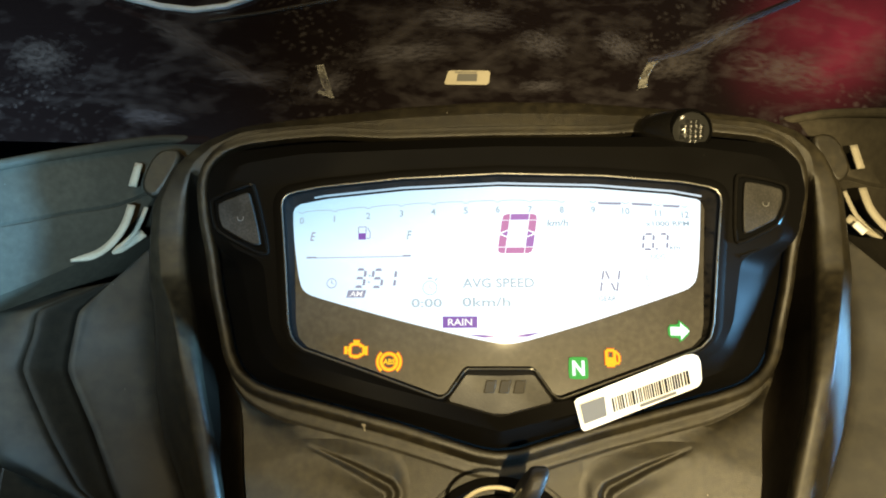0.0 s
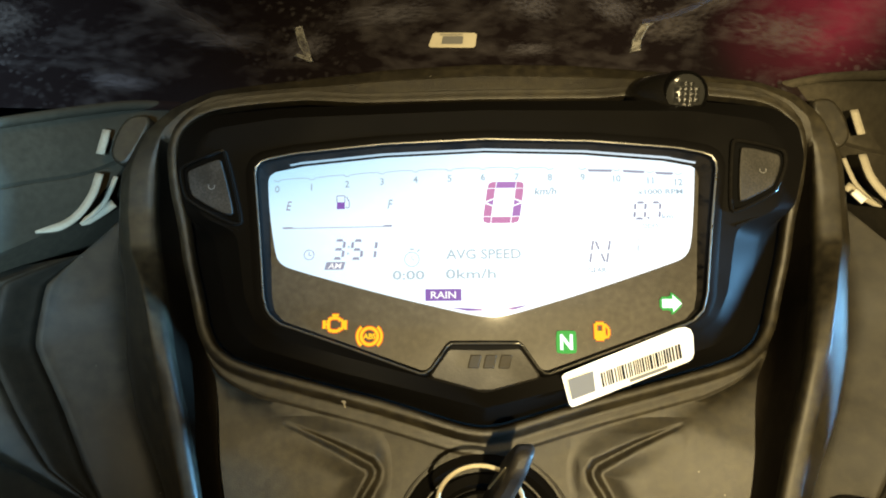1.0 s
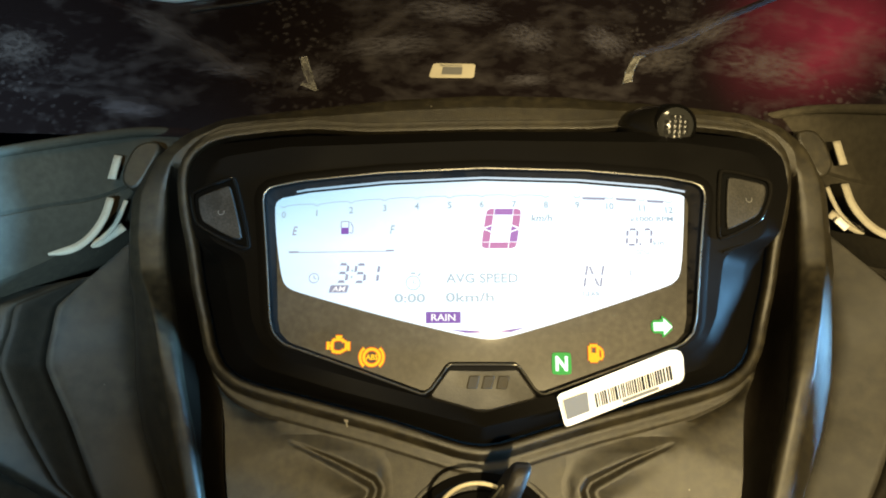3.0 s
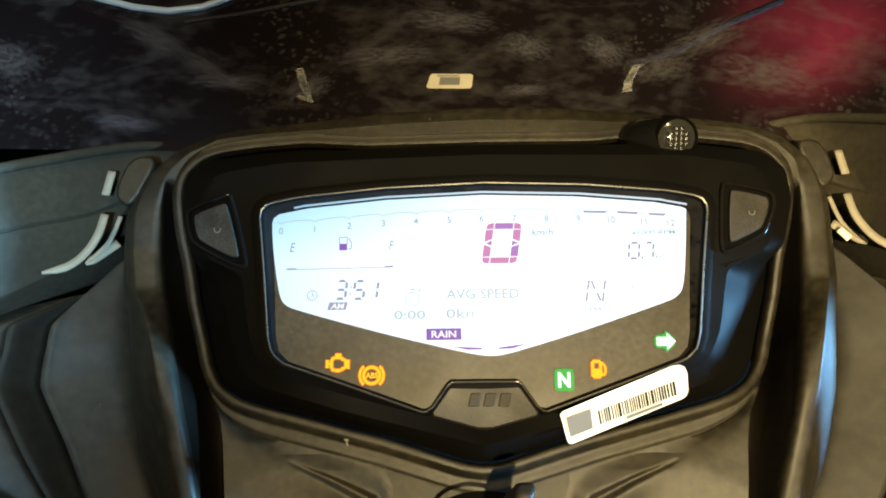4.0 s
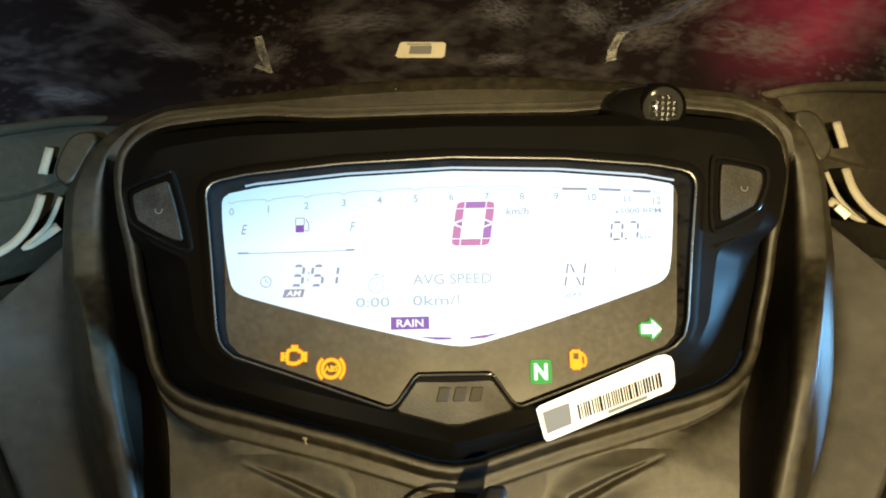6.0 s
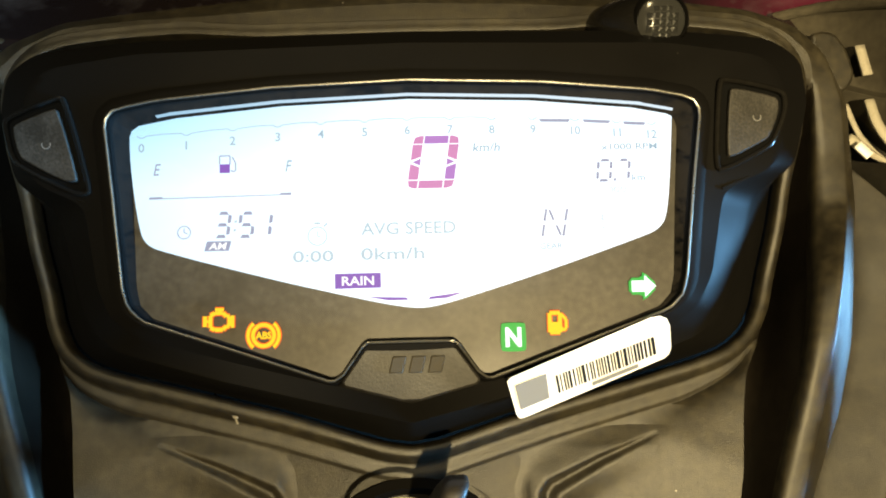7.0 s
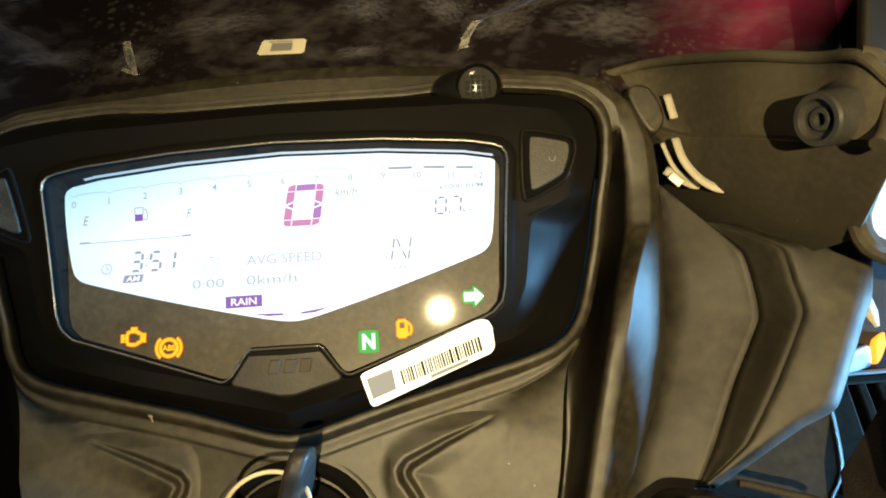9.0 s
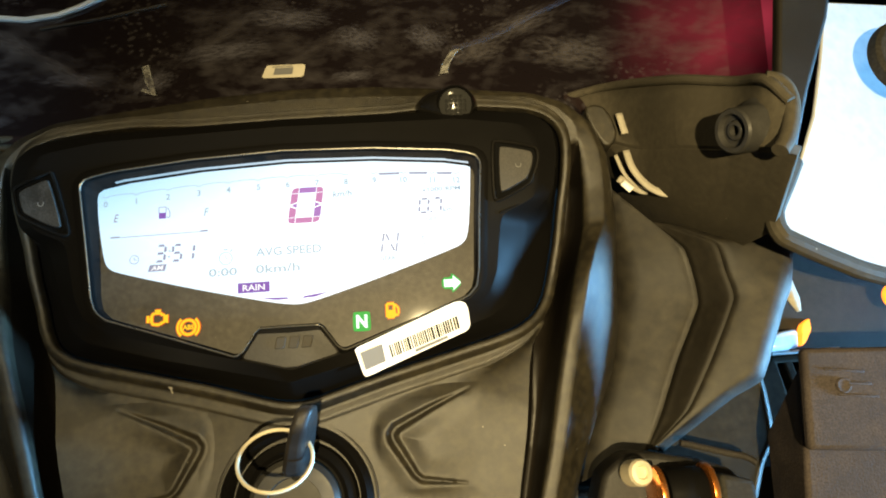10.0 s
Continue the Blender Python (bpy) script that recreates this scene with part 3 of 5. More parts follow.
part("display_mask", loft([A_in * (1, 1, 0) + (0, 0, -0.5)], cap_first=True), MASK, cluster, "smoked dark mask round the lit panel")

LCD_EDGE = [(-63.7, 18.6), (-63.8, 19.4), (-62.9, 19.6), (-48, 21.0), (-31.1, 22.2), (1.6, 22.9), (33.6, 22.5), (64.7, 21.0), (65.7, 20.9), (65.6, 19.9), (64.2, 5), (62.6, -7.0), (60.5, -10.0), (57.0, -11.6), (30.3, -20.3), (14, -25.0), (7.0, -26.8), (2.6, -27.2), (-3.3, -26.3), (-12, -24.3), (-30.9, -19.6), (-55.5, -12.6), (-59.3, -10.9), (-61.0, -7.5), (-63.4, 8)]
display = part("display_panel", plate(LCD_EDGE, 0.0, 0.4, 2), LCD, cluster, "lit white and pale blue digital display")
display.location, display.rotation_euler = mm((0.3, 0.4, 0)), (0, 0, 0.0125)
W1, W2 = 0.15, 0.25

# tachometer scale along the top of the display
NUMBERS = [("0", -60.8, 12.2), ("1", -50.5, 12.7), ("2", -39.8, 13.6), ("3", -29.3, 14.3), ("4", -19.2, 14.8), ("5", -8.9, 15.1), ("6", 1.2, 15.4), ("7", 11.4, 15.4), ("8", 21.4, 15.2), ("9", 31.3, 15.1), ("10", 41.6, 14.6), ("11", 51.7, 13.9), ("12", 60.2, 13.3)]
for s, u, v in NUMBERS:
    part("scale_number", lettering(s, u, v - 0.3, W1, 2.1), TEXT, display)
    tick = [(u - 1.1, v + 2.6), (u - 0.4, v + 2.1), (u + 0.4, v + 2.1), (u + 1.1, v + 2.6)]
    part("scale_tick", stroke(tick, W1, 0.22), TEXT, display)
for (s0, u0, v0), (s1, u1, v1) in zip(NUMBERS[:9], NUMBERS[1:9]):
    part("scale_line", stroke([(u0 + 1.1, v0 + 2.6), ((u0 + u1) / 2, (v0 + v1) / 2 + 2.75), (u1 - 1.1, v1 + 2.6)], W1, 0.2), TEXT, display)
for u0, v0, u1, v1 in ((32.8, 17.3, 40.4, 17.1), (43.4, 17.0, 50.2, 16.6), (53.2, 16.3, 58.8, 16.0)):
    part("redline_bar", plate([(u0, v0), (u0 + 0.4, v0 - 0.75), (u1 - 0.4, v1 - 0.75), (u1, v1)], W1, 0), SEG, display)
part("unit_text", lettering("x1000 RPM", 54.4, 10.1, W1, 1.55, 13.6), TEXT, display)

# fuel gauge
part("fuel_letter", lettering("E", -57.1, 6.7, W1, 2.8, 1.7, 0.25, bold=0.01), SEG, display)
part("fuel_letter", lettering("F", -26.8, 7.0, W1, 2.8, 1.6, 0.25), TEXT, display)
pump = join([plate([(-42.8, 5.6), (-40.4, 5.6), (-40.4, 7.7), (-42.8, 7.7)], W1, 0)])
part("pump_symbol", pump, PURPLE, display)
part("pump_outline", join([stroke([(-42.8, 7.7), (-42.8, 9.7), (-40.4, 9.7), (-40.4, 7.7)], W1, 0.3), stroke([(-40.2, 6.2), (-39.6, 5.9), (-39.1, 6.2), (-39.1, 7.9), (-39.9, 9.4)], W1, 0.3)]), SEG, display)
part("fuel_bar", join([stroke([(-58.8, -0.2), (-26.2, 0.2)], W1, 0.25), plate([(-58.8, -0.3), (-55.8, -0.25), (-55.8, 0.25), (-58.8, 0.2)], W2, 0), plate([(-29.0, 0.1), (-26.2, 0.15), (-26.2, 0.65), (-28.7, 0.6)], W2, 0)]), SEG, display)

# clock
part("clock_digit", digit("3", -43.9, -9.3, W1, 3.0, 5.4, 0.8), SEG, display)
part("clock_colon", join([plate([(-39.4, -6.2), (-38.8, -6.2), (-38.7, -5.6), (-39.3, -5.6)], W1, 0), plate([(-39.6, -8.2), (-39.0, -8.2), (-38.9, -7.6), (-39.5, -7.6)], W1, 0)]), FAINT, display)
part("clock_digit", digit("5", -38.4, -9.4, W1, 3.0, 5.4, 0.8), SEG, display)
part("clock_digit", digit("1", -34.4, -9.5, W1, 3.0, 5.4, 0.8), SEG, display)
part("am_field", plate([(-46.2, -12.7), (-40.6, -12.7), (-40.0, -10.4), (-45.6, -10.4)], W1, 0), SEG, display)
part("am_text", lettering("AM", -43.1, -11.55, W2, 1.6, 4.2, 0.2), WHITEON, display)
part("clock_symbol", join([ring(-50.8, -8.2, W1, 1.45, 0.25), stroke([(-50.8, -7.2), (-50.8, -8.2), (-50.0, -8.5)], W1, 0.25)]), SEG, display)

# trip timer and mean speed
part("stopwatch_symbol", join([ring(-20.3, -9.8, W1, 2.15, 0.3), stroke([(-20.3, -8.6), (-20.3, -9.8), (-19.5, -10.0)], W1, 0.25), stroke([(-21.0, -6.8), (-19.6, -6.8)], W1, 0.5), stroke([(-18.8, -7.6), (-18.0, -6.8)], W1, 0.45)]), FAINT, display)
part("timer_text", lettering("0:00", -21.3, -14.5, W1, 2.7, 9.4), FAINT, display)
part("mean_text", lettering("AVG SPEED", 0.9, -8.4, W1, 3.0, 22.2), FAINT, display)
part("mean_text", lettering("0km/h", -2.9, -14.3, W1, 2.9, 14.8), FAINT, display)

# speed
ZU, ZV, ZW, ZH, ZT, ZL = 0.7, 0.9, 11.0, 12.7, 2.4, 0.16


def zero_piece(pts, mat):
    part("speed_segment", plate([(ZU + x * ZW + ZL * y * ZH, ZV + y * ZH) for x, y in pts], W1, 0), mat, display)


tu, tv, gu, gv = ZT / ZW, ZT * 0.8 / ZH, 0.022, 0.016
zero_piece([(tu + gu, 1 - tv), (1 - tu - gu, 1 - tv), (1 - tu - gu, 1), (tu + gu, 1)], LILAC)
zero_piece([(tu + gu, 0), (1 - tu - gu, 0), (1 - tu - gu, tv), (tu + gu, tv)], ROSE)
zero_piece([(0, 1 - tv), (tu, 1 - tv), (tu, 1), (0.14, 1), (0.03, 0.965)], ROSE)
zero_piece([(1 - tu, 1 - tv), (1, 1 - tv), (0.97, 0.965), (0.86, 1), (1 - tu, 1)], ROSE)
zero_piece([(0, tv), (0.03, 0.035), (0.14, 0), (tu, 0), (tu, tv)], ROSE)
zero_piece([(1 - tu, tv), (1 - tu, 0), (0.86, 0), (0.97, 0.035), (1, tv)], ROSE)
for a, b, mat in ((0.0, tu, ROSE), (1 - tu, 1.0, LILAC)):
    zero_piece([(a, tv + gv), (b, tv + gv), (b, 0.40), (a, 0.47)] if a == 0 else [(a, tv + gv), (b, tv + gv), (b, 0.47), (a, 0.40)], mat)
    zero_piece([(a, 0.53), (b, 0.60), (b, 1 - tv - gv), (a, 1 - tv - gv)] if a == 0 else [(a, 0.60), (b, 0.53), (b, 1 - tv - gv), (a, 1 - tv - gv)], ROSE)
    zero_piece([(a + 0.04, 0.5), (b, 0.43), (b, 0.57)] if a == 0 else [(b - 0.04, 0.5), (a, 0.57), (a, 0.43)], LILAC)
part("unit_text", lettering("km/h", 19.9, 10.6, W1, 2.2, 6.6, 0.15), TEXT, display)

# odometer, gear and phone link
part("odometer_digit", digit("0", 46.2, 1.9, W1, 3.1, 4.9, 0.72), SEG, display)
part("odometer_point", plate([(50.1, 1.7), (50.8, 1.7), (50.8, 2.4), (50.1, 2.4)], W1, 0), SEG, display)
part("odometer_digit", digit("7", 51.0, 1.9, W1, 2.7, 4.9, 0.72), SEG, display)
part("unit_text", lettering("km", 56.2, 2.5, W1, 1.6, 3.3), TEXT, display)
part("odometer_text", lettering("ODO", 50.8, -0.4, W1, 1.5, 4.7), TEXT, display)
part("gear_letter", join([stroke([(32.4, -11.2), (32.9, -8.4)], W1, 0.6), stroke([(33.0, -7.6), (33.6, -4.7)], W1, 0.6), stroke([(37.4, -11.2), (37.9, -8.4)], W1, 0.6), stroke([(38.0, -7.6), (38.6, -4.7)], W1, 0.6), stroke([(34.3, -4.9), (35.2, -7.4)], W1, 0.6), stroke([(35.8, -8.6), (36.8, -11.0)], W1, 0.6)]), SEG, display)
part("gear_text", lettering("GEAR", 34.4, -13.5, W1, 1.5, 5.4), TEXT, display)
part("phone_symbol", stroke([(45.6, -8.6), (48.1, -5.4), (46.9, -4.2), (46.9, -9.8), (48.1, -8.6), (45.6, -5.4)], W1, 0.3), GHOST, display)

# riding mode
part("mode_field", plate([(-16.4, -22.2), (-5.8, -22.2), (-5.8, -18.7), (-16.4, -18.7)], W1, 0), PURPLE, display)
part("mode_text", lettering("RAIN", -11.1, -20.45, W2, 2.1, 7.4, bold=0.02), WHITEON, display)
part("mode_stripe", plate([(-9.3, -24.2), (0.0, -24.6), (0.5, -25.2), (-4, -25.2)], W1, 0), PURPLE, display)
part("mode_stripe", plate([(5.5, -24.6), (14.0, -23.6), (9.5, -25.0), (5.0, -25.2)], W1, 0), PURPLE, display)

# warning lamps
def lit(name, make, label):
    """A symbol behind the mask: a yellow core with an amber edge."""
    ob = part(name, make(0.75, W1), AMBERRIM, cluster, label)
    part("lit_core", make(0.22, W2), ORANGE, ob)


def engine_shape(more, w):
    lines = [([(-44.0, -30.35), (-44.0, -27.65), (-43.0, -27.05), (-41.2, -27.05), (-40.4, -27.85), (-39.7, -27.85), (-39.7, -30.05), (-40.4, -30.05), (-41.2, -30.85), (-43.0, -30.85), (-44.0, -30.35)], 0.62), ([(-45.2, -27.75), (-45.2, -30.15)], 0.6), ([(-45.2, -28.95), (-44.0, -28.95)], 0.4), ([(-43.0, -26.25), (-41.0, -26.25)], 0.4), ([(-42.0, -26.25), (-42.0, -27.05)], 0.4), ([(-39.0, -27.65), (-39.0, -30.45)], 0.45), ([(-39.0, -29.05), (-39.7, -29.05)], 0.35)]
    return join([stroke(pts, w + 0.004 * k, thick + more) for k, (pts, thick) in enumerate(lines)])


def abs_shape(more, w):
    u, v = -32.0, -32.3
    return join([ring(u, v, w, 2.4, 0.6 + more), ring(u, v, w, 3.5, 0.5 + more, 12, 130, 230), ring(u, v, w, 3.5, 0.5 + more, 12, -50, 50), lettering("ABS", u, v, w + 0.01, 1.5 + more * 0.5, 3.5 + more * 0.5, bold=0.04)])


def pump_shape(more, w):
    return join([stroke([(33.8, -32.9), (33.8, -28.4), (36.2, -28.4), (36.2, -32.9), (33.8, -32.9)], w, 0.6 + more), plate([(33.8, -32.9), (36.2, -32.9), (36.2, -30.5), (33.8, -30.5)], w + 0.01, 0), stroke([(36.4, -28.7), (37.6, -29.9), (37.6, -31.9), (36.9, -32.5), (36.4, -31.7)], w + 0.01, 0.4 + more)])


lit("engine_lamp", engine_shape, "lit amber engine symbol")
lit("brake_lamp", abs_shape, "lit amber brake symbol")
lit("fuel_lamp", pump_shape, "lit amber fuel pump symbol")
neutral = part("neutral_lamp", plate([(22.2, -36.4), (22.8, -37.1), (27.6, -37.1), (28.2, -36.4), (28.1, -31.0), (27.6, -30.5), (22.9, -30.5), (22.3, -31.0)], W1, 0, 1), GREEN, cluster, "lit green neutral lamp")
part("neutral_letter", lettering("N", 25.2, -33.8, W2, 4.5, 3.7, bold=0.04), PALE, neutral)
turn = part("turn_lamp", plate([(52.8, -24.5), (56.1, -24.5), (56.1, -26.2), (60.1, -22.5), (56.1, -18.8), (56.1, -20.5), (52.8, -20.5)], W1, 0, 1), GREEN, cluster, "lit green turn signal arrow")
part("turn_arrow", plate([(53.5, -23.8), (56.6, -23.8), (56.6, -25.1), (59.3, -22.5), (56.6, -19.9), (56.6, -21.2), (53.5, -21.2)], W2, 0), PALE, turn)

pane_pts = [(p[0], p[1], face(p[1]) - 1.2) for p in A]
pane = part("cover_pane", loft([(A - (UC, -6, 0)) * (0.992, 0.992, 0) + (UC, -6, 0) + np.array([(0, 0, p[2]) for p in pane_pts])], cap_first=True), COVERGLASS, cluster, "clear plastic pane over the display", outward=True)
pane.visible_shadow = False

# buttons either side of the display
BTN = [(75.0, 22.2), (85.4, 20.0), (86.4, 18.6), (86.2, 15.4), (84.2, 10.6), (83.0, 9.4), (74.6, 5.2), (73.4, 6.2), (73.9, 21.2)]


def button(pts, name="push_button"):
    cu, cv = sum(p[0] for p in pts) / len(pts), sum(p[1] for p in pts) / len(pts)
    grow = lambda k: [(cu + (p[0] - cu) * k, cv + (p[1] - cv) * k) for p in pts]
    frame_ob = part(name, plate(grow(1.14), lambda u, v: face(v) + 0.25, 2.0, 2), PLAIN, cluster, "dark socket of the push button", bevel=0.0004)
    soft = grow(1.24)
    for _ in range(2):
        soft = [q for p, r in zip(soft, soft[1:] + soft[:1]) for q in ((p[0] * 0.75 + r[0] * 0.25, p[1] * 0.75 + r[1] * 0.25), (p[0] * 0.25 + r[0] * 0.75, p[1] * 0.25 + r[1] * 0.75))]
    part("button_bezel", rod([(u, v, face(v) + 0.35) for u, v in soft], 0.62, 10, True), POLISH, frame_ob, "polished raised edge round the button")
    part("button_pad", plate(grow(0.93), lambda u, v: face(v) + 1.5, 2.0, 1), BUTTON, frame_ob, "worn grey rubber button pad", bevel=0.0012, segs=4)
    part("button_mark", ring(cu + 0.5, cv + 0.6, face(cv) + 1.65, 0.9, 0.22, 20), GREYINK, frame_ob)


button(BTN)
button([(-84.6, 13.6), (-83.6, 14.8), (-75.2, 18.2), (-74.0, 17.6), (-70.2, 2.2), (-70.8, 1.2), (-73.6, 1.6), (-81.8, 6.0), (-83.4, 7.6)])
for sgn in (1, -1):
    p0, p1 = (73.5, -0.6), (83.5, 3.6)
    if sgn < 0:
        p0, p1 = flip((*p0, 0))[:2], flip((*p1, 0))[:2]
    part("cover_ridge", rod([(p0[0], p0[1], face(p0[1]) - 0.4), (p1[0], p1[1], face(p1[1]) - 1.2)], 0.45, 8), POLISH, cluster)

# emblem plate with plain raised blocks in place of the maker's letters
part("emblem_plate", plate([(-9.2, -35.9), (-7.8, -35.1), (10.8, -35.1), (12.2, -35.9), (17.4, -43.2), (16.6, -44.4), (3.6, -47.9), (-0.6, -47.9), (-13.6, -44.4), (-14.4, -43.2)], lambda u, v: face(v) + 0.5, 1.6), SATIN, cluster, "raised black emblem plate below the display", bevel=0.0006)
for k, u in enumerate((-3.6, 0.8, 5.2)):
    part("emblem_block", plate([(u, -41.4), (u + 3.2, -41.4), (u + 4.1, -37.6), (u + 0.9, -37.6)], lambda x, y: face(y) + 1.1, 0.8), LOGO, cluster, "dull raised emblem block", bevel=0.0003)

# light sensor on the upper edge
SENSOR = np.array((61.2, 40.1, 5.2))
sensor = part("light_sensor", turned([(7.4, -9), (7.1, -3), (6.8, 1.5), (6.5, 3.0), (6.1, 3.6), (5.8, 3.2), (5.6, 1.2), (1.0, 1.1)], SENSOR, (0.0, -0.35, 1)), GLOSS, cluster, "round black sensor pod on the hood")
pod = []
for left, right, up, down, w in ((14, 9, 7.8, 6.4, -12), (13.4, 8.7, 7.6, 6.5, -6), (12.0, 8.3, 7.4, 6.5, -3.2), (10.4, 7.9, 7.2, 6.4, -1.2), (8.6, 7.3, 7.0, 6.4, 0.8), (7.2, 6.8, 6.7, 6.2, 2.1), (6.2, 6.2, 6.2, 6.0, 2.9)):
    pod.append([SENSOR + (math.cos(a) * (right if math.cos(a) > 0 else left), math.sin(a) * (up if math.sin(a) > 0 else down) - 0.35 * w, w) for a in np.linspace(0, 2 * math.pi, 48, endpoint=False)])
part("sensor_fairing", loft(pod), POLISH, sensor, "smooth black fairing of the sensor", flat=70)
part("sensor_lens", turned([(5.7, 2.6), (5.0, 3.0), (3.6, 3.5), (1.8, 3.75), (0.4, 3.8)], SENSOR, (0.0, -0.35, 1)), LENSCLEAR, sensor, "clear domed lens")
facet = bmesh.new()
base = [facet.verts.new(mm((x, y, 0.35 * y))) for x, y in ((-0.74, -0.72), (0.74, -0.72), (0.74, 0.72), (-0.74, 0.72))]
tip = facet.verts.new(mm((0, 0, 0.9)))
for q in range(4):
    facet.faces.new((base[q], base[(q + 1) % 4], tip))
facet_mesh = mesh_from(facet, "lens_facet", LENSCLEAR, 5, True)
for iu in range(-3, 4):
    for iv in range(-3, 4):
        if iu * iu + iv * iv < 7:
            fo = new("lens_facet", facet_mesh)
            fo.parent = sensor
            fo.location = mm((61.2 + iu * 1.5, 38.5 + iv * 1.42, 8.6 + iv * 0.5 - 0.06 * (iu * iu + iv * iv)))

# ---- dashboard surround ----
console = thing("dashboard_surround", "matte black moulded plastic surround of the instrument cluster, dusty", "dashboard")
CREASE = [(0, 46.5, -8.6), (30, 46.6, -8.6), (51.4, 47.4, -8.6), (71.7, 47.6, -8.6), (89, 46.0, -8.8), (97.2, 41.9, -9.2), (101.7, 36.5, -9.6), (102.7, 29.2, -10.8), (102.2, 17.4, -16.2), (99.7, 3.8, -19.0), (97.5, -7.6, -20.2), (94.4, -19.9, -20.5), (91.8, -28.7, -16.6), (87.5, -36.3, -12.0), (81.8, -44.0, -7.6), (79.6, -51.9, -5.4), (78.5, -59.0, -4.2), (77.4, -66.0, -2.9), (76.4, -73.2, -3.4), (72.8, -91.8, -5.1), (66.6, -126.8, -7.7), (0, -127.2, -8.1)]
RIDGE = [(0, 52, -9.5), (30, 51.8, -9.5), (51.4, 51, -9.5), (72, 50.2, -9.3), (89, 48.6, -9), (99.2, 44, -8.8), (105.3, 37.9, -9), (107.2, 28.1, -11.3), (107.6, 12.6, -12.9), (106.0, -1.6, -12.0), (101.5, -13.2, -6.4), (97.2, -23.7, 0.2), (93.5, -35.7, 3.3), (91.1, -44.8, 3.9), (89.0, -53.1, 2.8), (85.9, -67.7, 0.0), (83.0, -81.2, -1.5), (77.8, -99.8, -3.3), (71.6, -127.5, -4.6), (0, -128.3, -3.7)]
CREST = [(0, 57.3, -12), (30, 57.0, -12), (51.6, 55.4, -12), (75, 53.4, -12), (91, 51.6, -12), (103, 46.6, -11), (110.2, 39, -10.5), (114.3, 27.1, -11.6), (114.7, 12.7, -12.3), (112.6, -1.4, -9.8), (106.8, -10.8, -2.6), (102.2, -20.9, 2.1), (98.0, -35.4, 4.1), (93.9, -52.6, 3.1), (90.5, -68.5, 0.4), (87.7, -81.1, -1.2), (82.8, -99.7, -3.0), (77.7, -128.6, -5.0), (0, -130.3, -7.9)]
EDGE = [(0, 58.6, -22), (30, 58.4, -22), (51.8, 56.9, -22), (75.1, 55.0, -22), (92.5, 53.2, -21), (106, 48.2, -19), (113.8, 40, -17), (117.9, 26.7, -14.8), (118.9, 12.2, -16.4), (118.8, -2.1, -16.3), (117.3, -11.3, -16.7), (116.4, -27.3, -17.5), (115.9, -38.1, -18.6), (111.8, -54.5, -18.7), (103.7, -70.7, -17.4), (97.1, -85.5, -16.0), (91.3, -101.1, -15.4), (85.0, -130.7, -14.8), (0, -133.8, -21.7)]
hood = np.clip((C[:, 1] - 30) / 8, 0, 1)[:, None]
lip0, lip1, lip2, lip3 = offset_loop(C, 0.0, -3), offset_loop(C, 0.3, 0.3), offset_loop(C, 2.2, 0.7) - hood * (0, 0, 0.6), offset_loop(C, 3.6, -0.7) + hood * (0, 0, 0.7)
crease, ridge, crest, edge = (smooth_loop(by_angle(both_halves(h)), 5) for h in (CREASE, RIDGE, CREST, EDGE))
under = offset_loop(edge, 0.5, -30)
# a deep groove runs between the deck and the side ridges
side = np.clip((np.abs(crease[:, 0] - UC) - 62) / 14, 0, 1)[:, None] * np.clip((30 - crease[:, 1]) / 12, 0, 1)[:, None]
groove_in = crease * 0.82 + ridge * 0.18 - side * (0, 0, 14)
groove_out = crease * 0.30 + ridge * 0.70 - side * (0, 0, 17)
ridge_in = ridge * 0.8 + groove_out * 0.2
low = np.clip((-34 - C[:, 1]) / 8, 0, 1)[:, None]
steps = [low * offset_loop(C, k, dw) + (1 - low) * (lip3 * (1 - f) + crease * f) for k, dw, f in ((4.6, -1.7, 0.04), (7.4, -1.3, 0.08), (8.8, -1.9, 0.12))]
crest_in, crest_out = crest * 0.94 + ridge * 0.06, crest * 0.95 + edge * 0.05
controls = [lip0, lip1, lip2, lip3, *steps, crease, groove_in, groove_out, ridge_in, ridge, crest_in, crest_out, edge, under]
STEPS = 3
padded = [controls[0], *controls, controls[-1]]
profile = []


def slope(a, b, c):
    """The tangent at b of a line through a, b and c, never longer than its shorter side."""
    reach = np.minimum(np.linalg.norm(b - a, axis=1), np.linalg.norm(c - b, axis=1))
    return (c - a) * (0.8 * reach / (np.linalg.norm(c - a, axis=1) + 1e-9))[:, None]


for a, b, c, d in zip(padded, padded[1:], padded[2:], padded[3:]):
    m0, m1 = slope(a, b, c), slope(b, c, d)
    for q in np.arange(STEPS) / STEPS:
        profile.append((2 * q**3 - 3 * q**2 + 1) * b + (q**3 - 2 * q**2 + q) * m0 + (3 * q**2 - 2 * q**3) * c + (q**3 - q**2) * m1)
shell = loft(profile + [under])
shell.faces.ensure_lookup_table()
ring_size = len(crease) * STEPS
channel = []
for k, fc in enumerate(shell.faces):
    band, mid = k // ring_size, fc.calc_center_median() * 1000
    if mid.y < 30 and (band in (7, 8, 9) or (band in (3, 4, 5, 6) and mid.y > -36)) and abs(mid.x) > 60:
        channel.append(fc)
# Groove faces get a smoother, darker copy that holds the groove's shade.
groove = bmesh.new()
for fc in channel:
    groove.faces.new([groove.verts.new(q.co) for q in fc.verts])
bmesh.ops.remove_doubles(groove, verts=groove.verts, dist=1e-6)
bmesh.ops.delete(shell, geom=channel, context="FACES")
tree = BVHTree.FromBMesh(shell)
